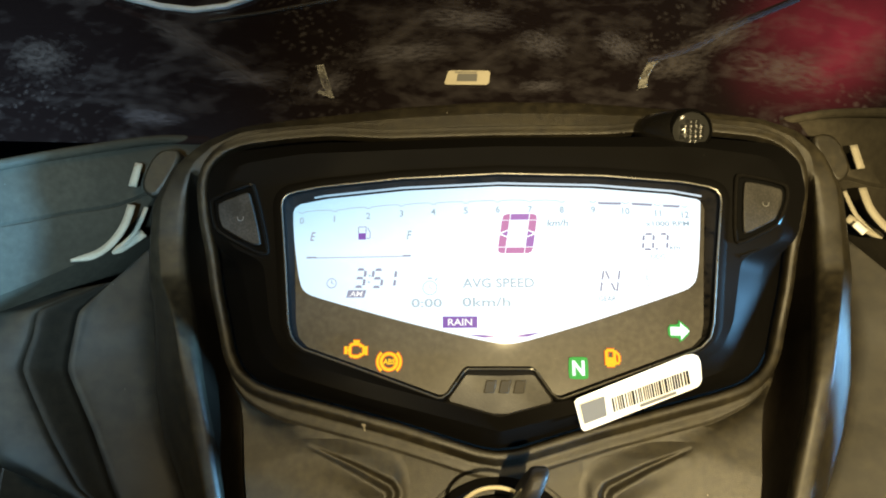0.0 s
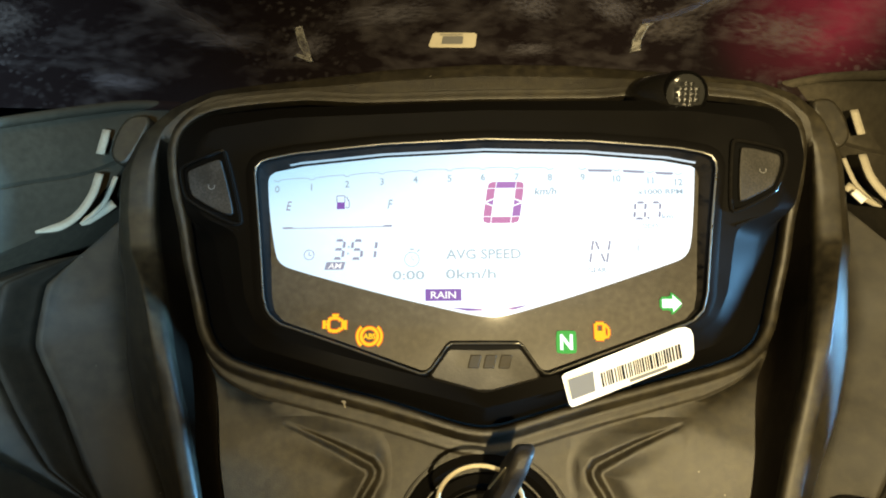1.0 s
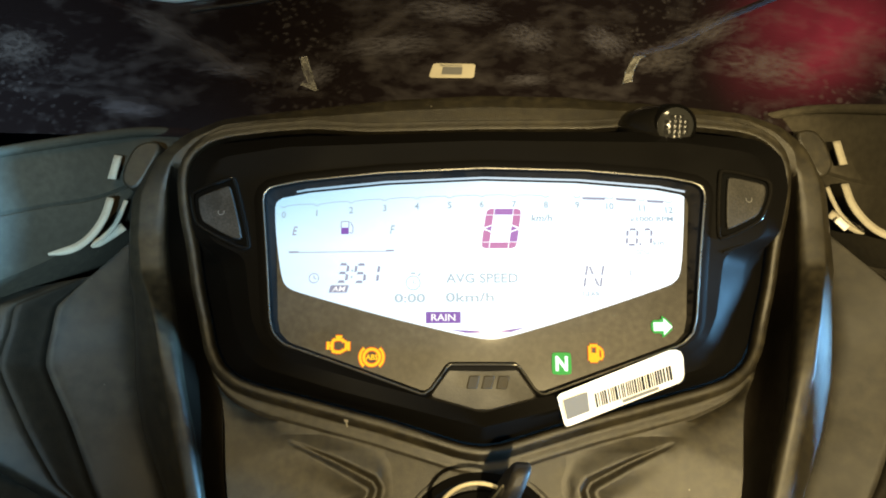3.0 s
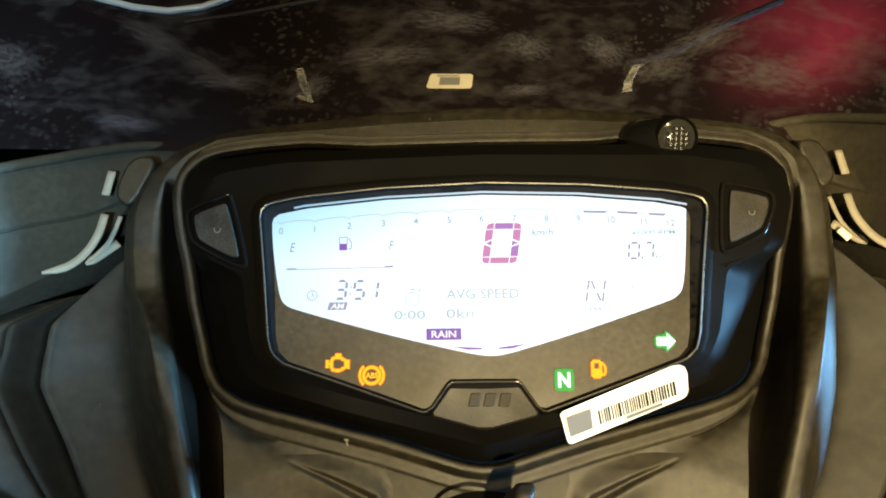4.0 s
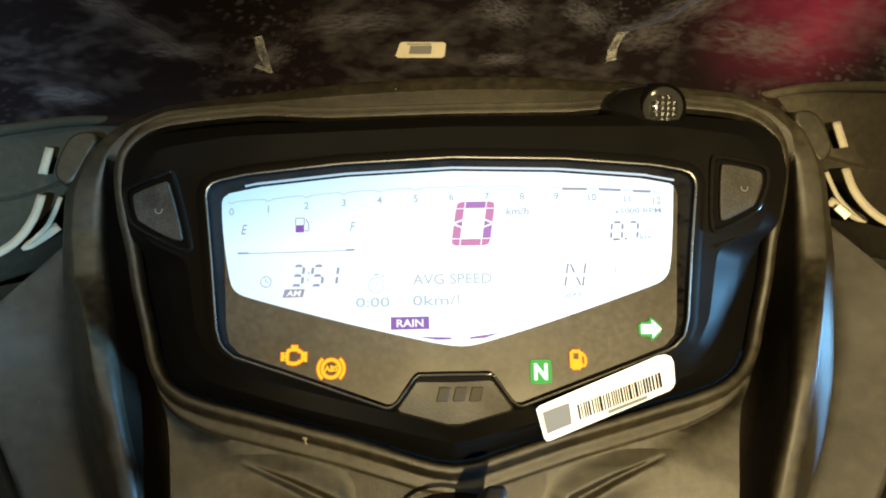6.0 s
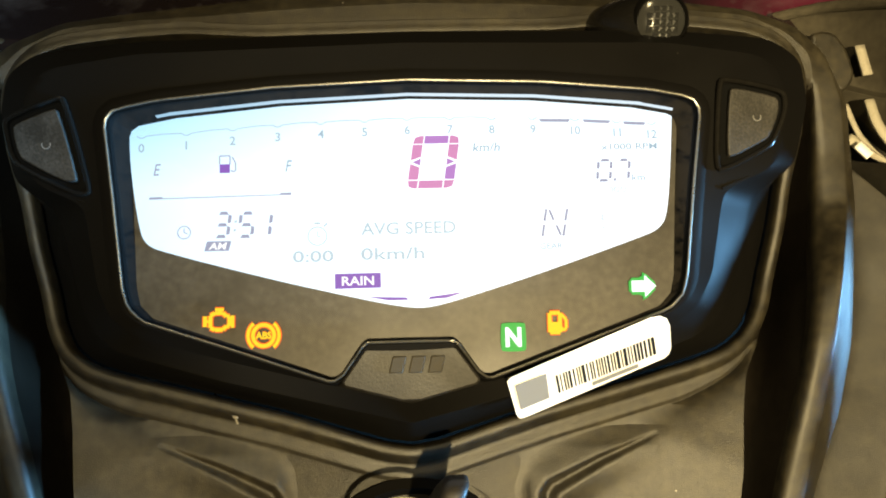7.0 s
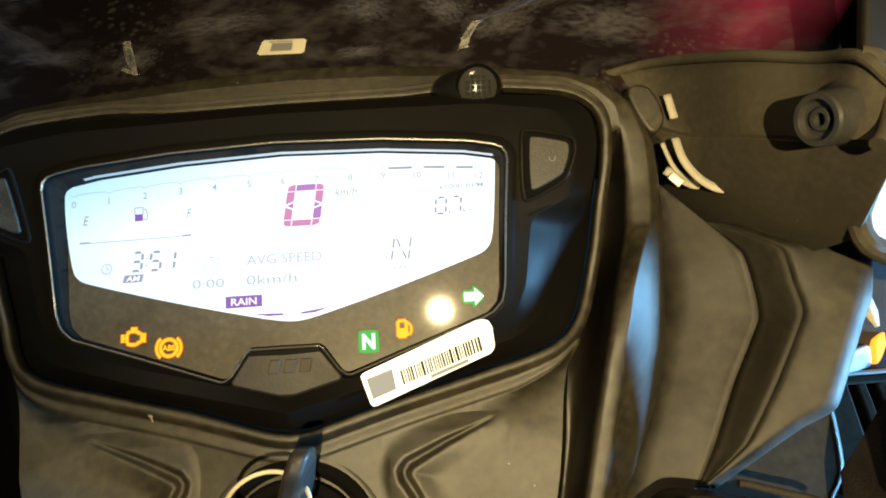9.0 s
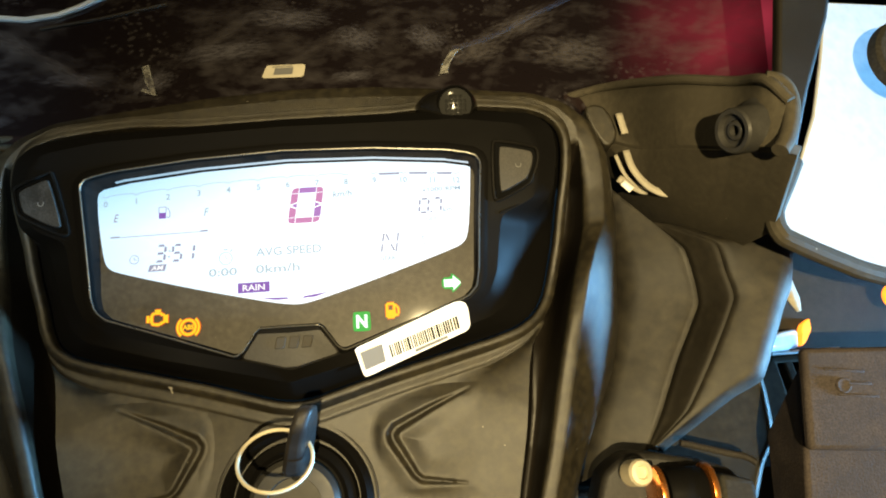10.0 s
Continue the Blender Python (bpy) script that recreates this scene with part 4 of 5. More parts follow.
part("surround_shell", shell, MATTE, console, flat=62)
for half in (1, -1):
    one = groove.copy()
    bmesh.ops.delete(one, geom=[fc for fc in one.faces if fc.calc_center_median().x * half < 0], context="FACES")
    part("side_channel", one, SMOOTH, console, "smooth channel down the side, groove shade put into its colour", flat=70)
groove.free()


GROOVE = [(60, -57.6), (46, -63.6), (34.6, -69.2), (33.2, -71.2), (33.6, -73.2), (40.4, -84.6), (42.6, -86.4), (57, -88.2)]


def deck_w(u, v):
    hit = tree.ray_cast(mm((u, v, 60)), Vector((0, 0, -1)))[0]
    return hit.z * 1000 if hit else -30.0


def groove_patch(line):
    """A patch of the deck with a gentle swelling, cut by a tapering angular groove."""
    pts = np.array(line, float)
    seg = [(p, q) for p, q in zip(pts, pts[1:])]
    sizes = np.cumsum([0] + [np.linalg.norm(q - p) for p, q in seg])
    corner = sizes[3]
    u0, u1 = pts[:, 0].min() - 9, pts[:, 0].max() + 5
    v0, v1 = pts[:, 1].min() - 6, pts[:, 1].max() + 2.5
    us, vs = np.arange(u0, u1, 0.5), np.arange(v0, v1, 0.5)
    bm = bmesh.new()
    grid = []
    for v in vs:
        row = []
        for u in us:
            far, along = 1e9, 0
            for (p, q), size in zip(seg, sizes):
                d = q - p
                k = min(max(((u - p[0]) * d[0] + (v - p[1]) * d[1]) / (d @ d), 0), 1)
                away = math.hypot(u - p[0] - k * d[0], v - p[1] - k * d[1])
                if away < far:
                    far, along = away, size + k * np.linalg.norm(d)
            taper = max(0.0, 1 - abs(along - corner) / (corner + 2 if along < corner else sizes[-1] - corner + 2))
            swell = 2.1 * taper ** 0.5 * (0.5 + 0.5 * math.cos(math.pi * min(1, far / 9)))
            cut = max(0.0, 1 - far / (0.5 + 2.3 * taper))
            cut = cut * cut * (3 - 2 * cut)
            brim = min(u - u0, u1 - u, v - v0, v1 - v)
            row.append(bm.verts.new(mm((u, v, deck_w(u, v) + min(0.06, brim * 0.02 - 0.06) + swell * (1 - cut) * min(1, max(brim, 0) / 5)))))
        grid.append(row)
    for r0, r1 in zip(grid, grid[1:]):
        for i in range(len(r0) - 1):
            bm.faces.new((r0[i], r0[i + 1], r1[i + 1], r1[i]))
    return bm


fleck = [(-40.6, -50.9), (-39.4, -51.1), (-39.3, -51.7), (-39.8, -51.8), (-39.5, -53.2), (-40.0, -53.2), (-40.3, -51.7), (-40.7, -51.5)]
part("pale_fleck", plate(fleck, lambda u, v: deck_w(u, v) + 0.2, 0), FOAM, console, "small pale fleck on the rim")
for line in (GROOVE, [(3.0 - u, v) for u, v in GROOVE]):
    part("deck_groove", groove_patch(line), MATTE, console, "angular groove pressed into the deck", flat=80, outward=True)

# ---- side fairing panels ----
PANEL_ROWS = [
    [(122.4, 22.2, -35.7), (138.2, 1.0, -26.0), (138.8, 1.3, -25.4), (179.3, -10.2, -9.9)],
    [(122.0, -2.0, -33.0), (146.8, -11.1, -21.0), (152.9, -10.7, -9.0), (179.5, -14.5, -6.0)],
    [(121.5, -12.0, -31.0), (148.9, -22.7, -20.5), (154.7, -21.1, -8.0), (174.3, -27.3, -3.0)],
    [(120.8, -22.9, -30.7), (148.7, -33.2, -20.0), (156.2, -32.3, -7.5), (170.0, -34.7, -2.5)],
    [(116.0, -48.0, -29.5), (138.3, -52.7, -20.5), (145.6, -53.0, -9.0), (159.4, -58.3, -4.0)],
    [(106.0, -72.0, -26.0), (129.8, -71.3, -21.0), (136.4, -70.6, -13.0), (149.5, -64.4, -8.0)],
    [(98.8, -92.7, -23.5), (123.8, -83.1, -21.0), (124.4, -82.3, -19.5), (125.2, -81.9, -18.0)],
]


def rounded(points, radius, steps=4):
    """A line through points whose corners are rounded off."""
    line = [np.array(points[0], float)]
    for a, b, c in zip(points, points[1:], points[2:]):
        a, b, c = (np.array(q, float) for q in (a, b, c))
        p = b + (a - b) * min(0.45, radius / (np.linalg.norm(a - b) + 1e-6))
        q = b + (c - b) * min(0.45, radius / (np.linalg.norm(c - b) + 1e-6))
        for t in np.linspace(0, 1, steps + 1):
            line.append((1 - t) ** 2 * p + 2 * t * (1 - t) * b + t * t * q)
    return line + [np.array(points[-1], float)]


def side_panel(mirror):
    rows = []
    for k in PANEL_ROWS:
        v, a, b, c = (np.array(p, float) for p in k)
        out = np.array((4.6, -2.8, -4.6)) * (0.6 if k[3][1] > -24 else 1.0)
        cross = [v, v * 0.5 + a * 0.5 + (0, 0, 0.6), a, b, c, c + out, c + out * 1.1 + (0, 0, -30)]
        rows.append(rounded(cross, 5.0))
    fine = []
    for i in range(len(rows) - 1):
        p0, p1, p2, p3 = (rows[min(max(i + d, 0), len(rows) - 1)] for d in (-1, 0, 1, 2))
        for q in np.linspace(0, 1, 9)[:-1]:
            h = 0.22
            fine.append([(2 * q**3 - 3 * q**2 + 1) * b + (q**3 - 2 * q**2 + q) * (c - a) * h + (3 * q**2 - 2 * q**3) * c + (q**3 - q**2) * (d - b) * h for a, b, c, d in zip(p0, p1, p2, p3)])
    fine.append(rows[-1])
    if mirror:
        fine = [[np.array(flip(p)) for p in r] for r in fine]
    ob = thing("side_fairing", "matte black plastic side fairing with an angular raised edge", "fairing", "side fairings")
    part("inner_panel", loft([r[:9] for r in fine], closed=False), GRAINED, ob, flat=80, thick=0.002)
    part("step_face", loft([r[8:14] for r in fine], closed=False), STEPMAT, ob, "sloping face of the raised step, its shade put into the colour", flat=80, thick=0.002)
    part("outer_panel", loft([r[13:] for r in fine], closed=False), GRAINED, ob, flat=80, thick=0.002)
    return ob


side_panel(False)
side_panel(True)

# ---- inner fairing wings above the side panels ----
def white_w(u, v):
    return 52.67 + -0.2442 * u + -0.0908 * v


WING_ROWS = [
    [(125.3, 34.9, -29.4), (133.3, 19.1, -22.3), (141.4, 6.2, -9.2), (151.0, -4.3, 3.9), (156.9, -9.1, 8.7), (162.8, -13.8, 13.5)],
    [(126.2, 35.0, -27.3), (133.4, 27.7, -16.2), (138.0, 19.2, 6.6), (146.0, 11.5, 24.5), (150.8, 6.3, 35.6), (155.6, 1.1, 46.7)],
    [(125.9, 36.4, -26.5), (133.2, 29.2, -15.6), (137.9, 20.5, 7.2), (145.7, 12.7, 25.4), (147.6, 7.7, 37.5), (149.6, 2.7, 49.5)],
    [(111.7, 60.9, -37.3), (125.8, 59.8, -26.1), (137.2, 43.3, 12.2), (149.6, 33.9, 28.7), (151.0, 26.2, 44.9), (154.9, 17.4, 48.9)],
]
FAR_ROWS = [
    [(125.3, 34.9, -29.4), (133.8, 19.5, -23.6), (144.0, 7.7, -15.0), (154.8, -2.8, -3.3), (167.3, -12.5, 6.3)],
    [(126.2, 35.0, -27.3), (135.0, 29.1, -20.2), (144.5, 23.8, -7.1), (155.2, 16.8, 8.3), (167.1, 6.1, 30.5)],
    [(125.9, 36.4, -26.5), (134.7, 30.5, -19.3), (144.2, 25.1, -6.2), (154.9, 18.2, 9.2), (160.6, 8.0, 33.3)],
    [(111.7, 60.9, -37.3), (125.8, 59.8, -26.1), (144.5, 50.5, -3.0), (157.8, 42.6, 13.7), (165.1, 33.1, 29.9)],
]


def wing(mirror):
    rows = []
    for r in FAR_ROWS if mirror else WING_ROWS:
        line = bend(r + [tuple(2 * np.array(r[-1]) - np.array(r[-2]))] if mirror else r)
        rows.append([np.array(flip(p)) - (0, (1.5 + 0.1 * max(0.0, p[0] - 107)) * (r is FAR_ROWS[3]), 0) for p in line] if mirror else line)
    rows.insert(2, [(np.array(p) + np.array(q)) / 2 - (0, 0, 1.3) for p, q in zip(rows[1], rows[2])])
    rows.insert(0, [np.array(p) + (0, 0, -34) for p in rows[0]])
    ob = thing("inner_fairing", "matte black plastic inner fairing wing beside the cluster", "fairing", "inner fairings")
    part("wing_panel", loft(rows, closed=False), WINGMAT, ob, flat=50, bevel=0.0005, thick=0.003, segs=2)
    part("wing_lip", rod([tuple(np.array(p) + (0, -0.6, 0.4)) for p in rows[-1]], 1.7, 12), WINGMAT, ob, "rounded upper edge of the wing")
    c, ax = (150.0, 13.8, 37.5), (-0.93, -0.2, 0.3)
    if not mirror:
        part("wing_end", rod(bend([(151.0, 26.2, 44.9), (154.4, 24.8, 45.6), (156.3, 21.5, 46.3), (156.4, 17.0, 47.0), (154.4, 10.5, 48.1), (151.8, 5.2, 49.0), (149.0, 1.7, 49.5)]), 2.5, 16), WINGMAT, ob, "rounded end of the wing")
        part("wing_upright", plate([(181.8, 96.0), (204.0, 95.2), (193.7, 61.4), (181.7, 34.0), (172.4, 9.0), (167.0, 9.2), (170.3, 32.5)], 18, 5), STEPMAT, ob, "dark upright inner face beyond the wing", bevel=0.0015, segs=3)
        line = [(176.4, 11.2), (171.6, 3.9), (165.0, -5.4), (163.7, -8.3), (163.4, -11.8), (164.4, -14.6), (167.4, -17.1), (184.4, -24.3), (201.5, -29.8), (249.3, -39.3)]
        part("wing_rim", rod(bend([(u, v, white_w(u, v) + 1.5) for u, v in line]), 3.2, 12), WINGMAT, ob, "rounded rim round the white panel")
        part("bolt_boss", turned([(9.4, -5), (9.0, -0.6), (7.6, 0.4), (7.2, 1.2), (6.9, 9.4), (6.4, 10.2), (5.2, 10.2), (4.6, 8.4), (3.2, 8.2), (2.7, 9.0), (1.7, 9.0), (1.3, 6.6)], c, ax), BOLT, ob, "round dark bolt head in a plastic boss")
    return ob


wing(False)
wing(True)


def strip(name, line, width, mirror, mat=None):
    """A strip of foam tape along (u, v, w) points, widening in v."""
    rows = []
    for p in bend(line):
        rows.append(flip(p) if mirror else p)
    left, right = [], []
    for i, p in enumerate(rows):
        a, b = np.array(rows[max(0, i - 1)]), np.array(rows[min(len(rows) - 1, i + 1)])
        t = b - a
        n = np.array((-t[1], t[0], 0.0))
        n /= np.linalg.norm(n)
        half = width / 2 * (1.0 if len(line) < 3 else min(1.0, 0.3 + 4 * (1 - i / (len(rows) - 1))))
        left.append(np.array(p) + n * half)
        right.append(np.array(p) - n * half)
    bm = loft([left, right], closed=False)
    ob = new(name, mesh_from(bm, name, mat or FOAM))
    ob.matrix_world = DASH
    s = ob.modifiers.new("shell", "SOLIDIFY")
    s.thickness, s.offset = 0.0009, 0
    return tagged(ob, "pale beige foam sealing tape along the fairing edge, white strip for a glint", "foam tape", "foam tapes")


for mir in (False, True):
    strip("foam_tape", [(127.9, 44.8, -19.9), (129.1, 36.0, -19.2)], 2.6, mir)
    strip("foam_tape", [(128.4, 28.8, -18.7), (129.7, 21.2, -17.6), (133.3, 14.4, -16.3), (138.2, 9.9, -14.6), (145.1, 7.9, -12.4)], 2.6, mir)
    strip("foam_tape", [(126.5, 29.7, -25.9), (128.2, 23.3, -25.3), (130.3, 19.1, -24.9), (136.0, 12.6, -23.0)], 1.4, mir)
    strip("foam_tape", [(126.6, 20.1, -26.2), (131.6, 16.1, -25.0), (136.5, 12.4, -23.4)], 3.0, mir)
strip("foam_tape", [(182.5, -14.5, -21.4), (183.6, -26.0, -20.2), (185.8, -37.5, -19.0)], 4.5, False)

# White strip painted in for the bright glint at the tape's end.
strip("foam_tape", [(127.0, 17.3, -23.0), (130.0, 13.8, -22.5)], 2.6, False, mat=PAPER)

# small lugs where the surround meets the wings
for mir in (False, True):
    pts = [(114.0, 48.7), (120.0, 50.2), (124.0, 47.7), (127.0, 39.4), (126.4, 34.3), (121.8, 31.2), (117.9, 37.4)]
    lug = thing("fairing_lug", "matte black plastic lug between surround and fairing", "lug", "fairing lugs")
    if mir:
        pts = [flip((*p, 0))[:2] for p in pts][::-1]
    part("lug_body", plate(pts, -21, 14, 1), MATTE, lug, bevel=0.0015, segs=3)

# dark inner liner that closes the gaps behind the panels
liner = thing("fairing_liner", "plain black inner liner behind the fairing panels", "liner")
for shape in ([(-190, 30), (-62, 30), (-62, -100), (-150, -100), (-170, -58), (-200, -40)], [(-61, 30), (62, 30), (62, -100), (-61, -100)], [(63, 30), (190, 30), (196, -40), (170, -58), (150, -100), (63, -100)]):
    part("liner_sheet", plate(shape, lambda u, v: -66 - 0.1 * max(0, v), 3), RUBBER, liner)

# ---- windscreen behind the cluster ----
screen = thing("windscreen", "smoked black motorcycle windscreen, dusty and smeared", "windscreen")


def screen_w(u, v):
    return -34.6 - 0.34 * (v - 55) + 0.00015 * u * u


rows = []
for i in range(41):
    v = 48 + 200 * i / 40
    rows.append([(u, v, screen_w(u, v)) for u in np.linspace(-330, 205 + 0.25 * (v - 90), 61)])
part("screen_sheet", loft(rows, closed=False), SMOKE, screen, outward=True)
for line in ([(-161, 119.5), (-140.3, 110.7), (-114.5, 96.2), (-96.8, 85), (-84, 74)], [(135, 125), (121.7, 118.5), (105.8, 110.5), (85, 98.1), (66, 91.5)]):
    part("screen_rib", rod(bend([(u, v, screen_w(u, v) - 1.6) for u, v in line]), 1.5, 8), RIB, screen, "grey moulded rib behind the screen")
rim = [(math.cos(a), math.sin(a)) for a in np.linspace(0, 2 * math.pi, 28, endpoint=False)]
# The first patch stands in for a brown reflection, the others are dust.
SMEARS = ((-178, 88, 24, 15, -25, SMEARBROWN), (-126, 102, 30, 9, -34, SMEARBROWN), (-104, 88, 20, 6, -36, SMEARBROWN), (-94, 80, 26, 7, -3, SMEAR), (-127, 60, 22, 6, -8, SMEAR), (-33, 94, 32, 10, 7, SMEAR), (24, 99, 18, 12, -24, SMEAR), (55, 97, 17, 11, -42, SMEAR), (22, 77, 15, 5, 2, SMEAR), (98, 103, 34, 11, 29, SMEARBROWN), (76, 88, 24, 13, 14, SMEARBROWN), (-62, 77, 16, 10, 30, SMEAR), (-8, 113, 34, 11, -6, SMEAR), (118, 84, 34, 18, -10, SMEARBROWN))
for u, v, long, wide, turn, mat in SMEARS:
    bm = bmesh.new()
    bm.faces.new([bm.verts.new((x, y, 0)) for x, y in rim])
    ob = part("dust_smear", bm, mat, screen, "dry dust wiped across the screen, leftmost patch a painted reflection")
    ob.matrix_basis = Matrix.Translation(mm((u, v, screen_w(u, v) + 0.7))) @ pose(0, 0, 0, -18.8, 0, 0) @ pose(0, 0, 0, 0, 0, turn) @ Matrix.Diagonal((long / 1000, wide / 1000, 1, 1))
part("screen_trim", rod([(u, v, screen_w(u, v) + 1) for u, v in ((-163.9, 125.9), (-151.6, 122.0), (-136.7, 117.6), (-122.6, 115.9), (-109.4, 118.6), (-100.7, 123.6), (-91.5, 130.6))], 1.4, 8), PALETRIM, screen, "bright curved trim of the screen")
part("screen_trim", rod([(u, v, screen_w(u, v) + 0.6) for u, v in ((-115.2, 110.3), (-92.6, 115.6), (-62.7, 124.5))], 0.8, 8), RIB, screen, "thin moulded edge of the screen")
for pts in ([(65.3, 88.8), (70.2, 89.3), (67.6, 87.7), (64.2, 81.8), (63.1, 76.5), (59.2, 75.2), (61.1, 80.9)], [(-67.9, 86.5), (-65.2, 87.0), (-62.6, 79.3), (-59.3, 70.7), (-60.3, 70.2), (-65.8, 73.1), (-65.5, 73.7), (-62.2, 72.7), (-65.2, 78.4)]):
    torn = part("torn_tape", plate(pts, lambda u, v: screen_w(u, v) + 0.6, 0), TAPE, screen, "torn strip of clear tape", outward=True)
    part("tape_edge", rod([(u, v, screen_w(u, v) + 0.7) for u, v in pts], 0.32, 6, True), TAPEEDGE, torn)
badge = thing("paper_label", "small white printed label stuck on the windscreen", "label")
BADGE = [(-16.4, 78.2), (-14.9, 84.0), (-13.9, 84.6), (1.0, 84.6), (1.9, 83.8), (1.3, 78.3), (0.4, 77.4), (-15.6, 77.4)]
part("label_paper", plate(BADGE, lambda u, v: screen_w(u, v) + 0.9, 0.3), CREAM, badge)
part("print_patch", plate([(-11.6, 79.0), (-3.6, 79.0), (-3.2, 82.8), (-11.0, 82.8)], lambda u, v: screen_w(u, v) + 1.1, 0), GREYINK, badge, "plain grey printed patch")
for k in range(2):
    part("print_bar", plate([(-12.2, 83.2 + k * 0.5), (-3.4, 83.2 + k * 0.5), (-3.4, 83.45 + k * 0.5), (-12.2, 83.45 + k * 0.5)], lambda u, v: screen_w(u, v) + 1.1, 0), GREYINK, badge)

# ---- barcode label on the cover ----
sticker = thing("barcode_label", "white barcode sticker with rounded corners on the cluster cover", "label")


def sticker_w(u, v):
    return 4.4 + 0.30 * (v + 43 - 0.35 * (u - 24))


ST = [(22.9, -43.6), (23.7, -42.7), (56.0, -29.9), (58.2, -29.6), (59.8, -30.2), (60.7, -31.8), (61.3, -37.0), (60.8, -38.4), (59.8, -39.3), (27.1, -51.9), (25.9, -52.1), (25.2, -51.3)]
part("label_paper", plate(ST, sticker_w, 0.5), PAPER, sticker)
code = plate([(24.6, -44.5), (31.8, -42.0), (32.7, -47.6), (26.0, -50.1)], lambda u, v: sticker_w(u, v) + 0.25, 0)
part("print_patch", code, GREYINK, sticker, "plain grey printed patch")
rng = random.Random(5)
along = 0.0
P0, P1, Q0 = np.array((33.9, -42.6)), np.array((57.0, -34.2)), np.array((34.8, -46.6))
down = Q0 - P0
while along < 0.97:
    wd = rng.choice((0.014, 0.017, 0.024, 0.032))
    a, b = P0 + (P1 - P0) * along, P0 + (P1 - P0) * min(1, along + wd)
    part("code_bar", plate([tuple(a), tuple(b), tuple(b + down), tuple(a + down)], lambda u, v: sticker_w(u, v) + 0.25, 0), INK, sticker)
    along += wd + rng.choice((0.009, 0.011, 0.014, 0.020))
a, b = P0 + (P1 - P0) * 0.33 + down * 1.12, P0 + (P1 - P0) * 0.80 + down * 1.12
part("print_line", plate([tuple(a), tuple(b), tuple(b + down * 0.22), tuple(a + down * 0.22)], lambda u, v: sticker_w(u, v) + 0.25, 0), GREYINK, sticker)

# ---- ignition lock and key ----
lock = thing("ignition_lock", "black round ignition lock with stepped rings below the cluster", "ignition lock")
part("lock_collar", turned([(28, -14), (27.5, -8), (26.4, -5.5), (25.6, -6.5), (25.2, -10)], (1.5, -91, -1.5)), SATIN, lock, bevel=0.0006)
part("lock_ring", turned([(25.5, -12), (25, -4.5), (23, -3), (21.5, -4.5), (20.5, -6.5), (19.5, -4), (17, -2.8), (15.5, -4.5)], (1.5, -91, -1.5)), GLOSS, lock)
part("lock_barrel", turned([(15, -8), (14.6, -1), (13, 0.6), (9, 0.8), (8.6, -1), (3, -1)], (1.5, -91, -1.5)), BOLT, lock)
key = thing("ignition_key", "black plastic ignition key standing in the lock", "key")
KEYP = [(10, -3.5), (22, -6.5), (42, -6), (51, -4), (56, 0), (55, 3), (49, 6), (38, 7.5), (22, 7), (10, 3.5)]
stem, across = np.array((0.2, 0.53, 0.824)), np.array((0.30, 0.75, -0.585))
bm = bmesh.new()
r0, r1 = ([bm.verts.new(mm(np.array((h * (1.15 - 0.006 * a) + 1.5, -83.2, -6)) + a * 0.72 * stem + e * across)) for a, e in KEYP] for h in (-3.0, 3.0))
bm.faces.new(r0)
bm.faces.new(r1[::-1])
for i in range(len(r0)):
    j = (i + 1) % len(r0)
    bm.faces.new((r0[i], r1[i], r1[j], r0[j]))
part("key_head", bm, KEYBLACK, key, "black rubber key head", bevel=0.0022, segs=3)
part("key_edge", rod([np.array((-2.0 + 0.02 * a, -83.2, -6)) + a * 0.72 * stem + (4 - 0.1 * a) * across for a in (22, 34, 46)], 0.5, 8), STEEL, key, "worn bright edge of the key")
part("key_blade", rod([np.array((1.5, -83.2, -6)) + a * stem for a in (-6, 12)], 2.2, 8), CHROME, key, bevel=0.0003)
kr = thing("key_ring", "worn steel split ring through the key", "key ring")
part("ring_wire", rod([(-0.8 + 11.1 * math.cos(a), -75.4 + 8.6 * math.sin(a), 16 - 5.0 * math.sin(a)) for a in np.linspace(0, 2 * math.pi, 40, endpoint=False)], 0.62, 8, True), STEEL, kr)

# ---- outer fairing, handlebar end and lamp beyond the right wing ----
outer = thing("outer_fairing", "white painted outer fairing panel, brightly lit by daylight", "fairing")
WHITE = [(210.8, 82.2), (200.9, 54.7), (191.3, 31.1), (177.7, 7.6), (166.5, -7.1), (165.9, -11.1), (168.1, -14.4), (184.4, -21.7), (200.7, -26.5), (248.3, -35.1), (268.0, 86.8)]
part("outer_panel", plate(WHITE, white_w, 2), WHITEPAINT, outer, bevel=0.0008, segs=3)
part("mirror_mount", turned([(15, -3), (14.4, 1), (13, 2.2), (6, 2.4)], (228.7, 50.5, 9.0)), RUBBER, outer, "dark round rubber mirror mount")

COWL = [(121.1, -82.5), (140.4, -70.2), (163.8, -58.0), (169.0, -59.4), (170.0, -68.4), (169.8, -81.9), (164.5, -91.4), (160.0, -103.2), (120.8, -103.0)]
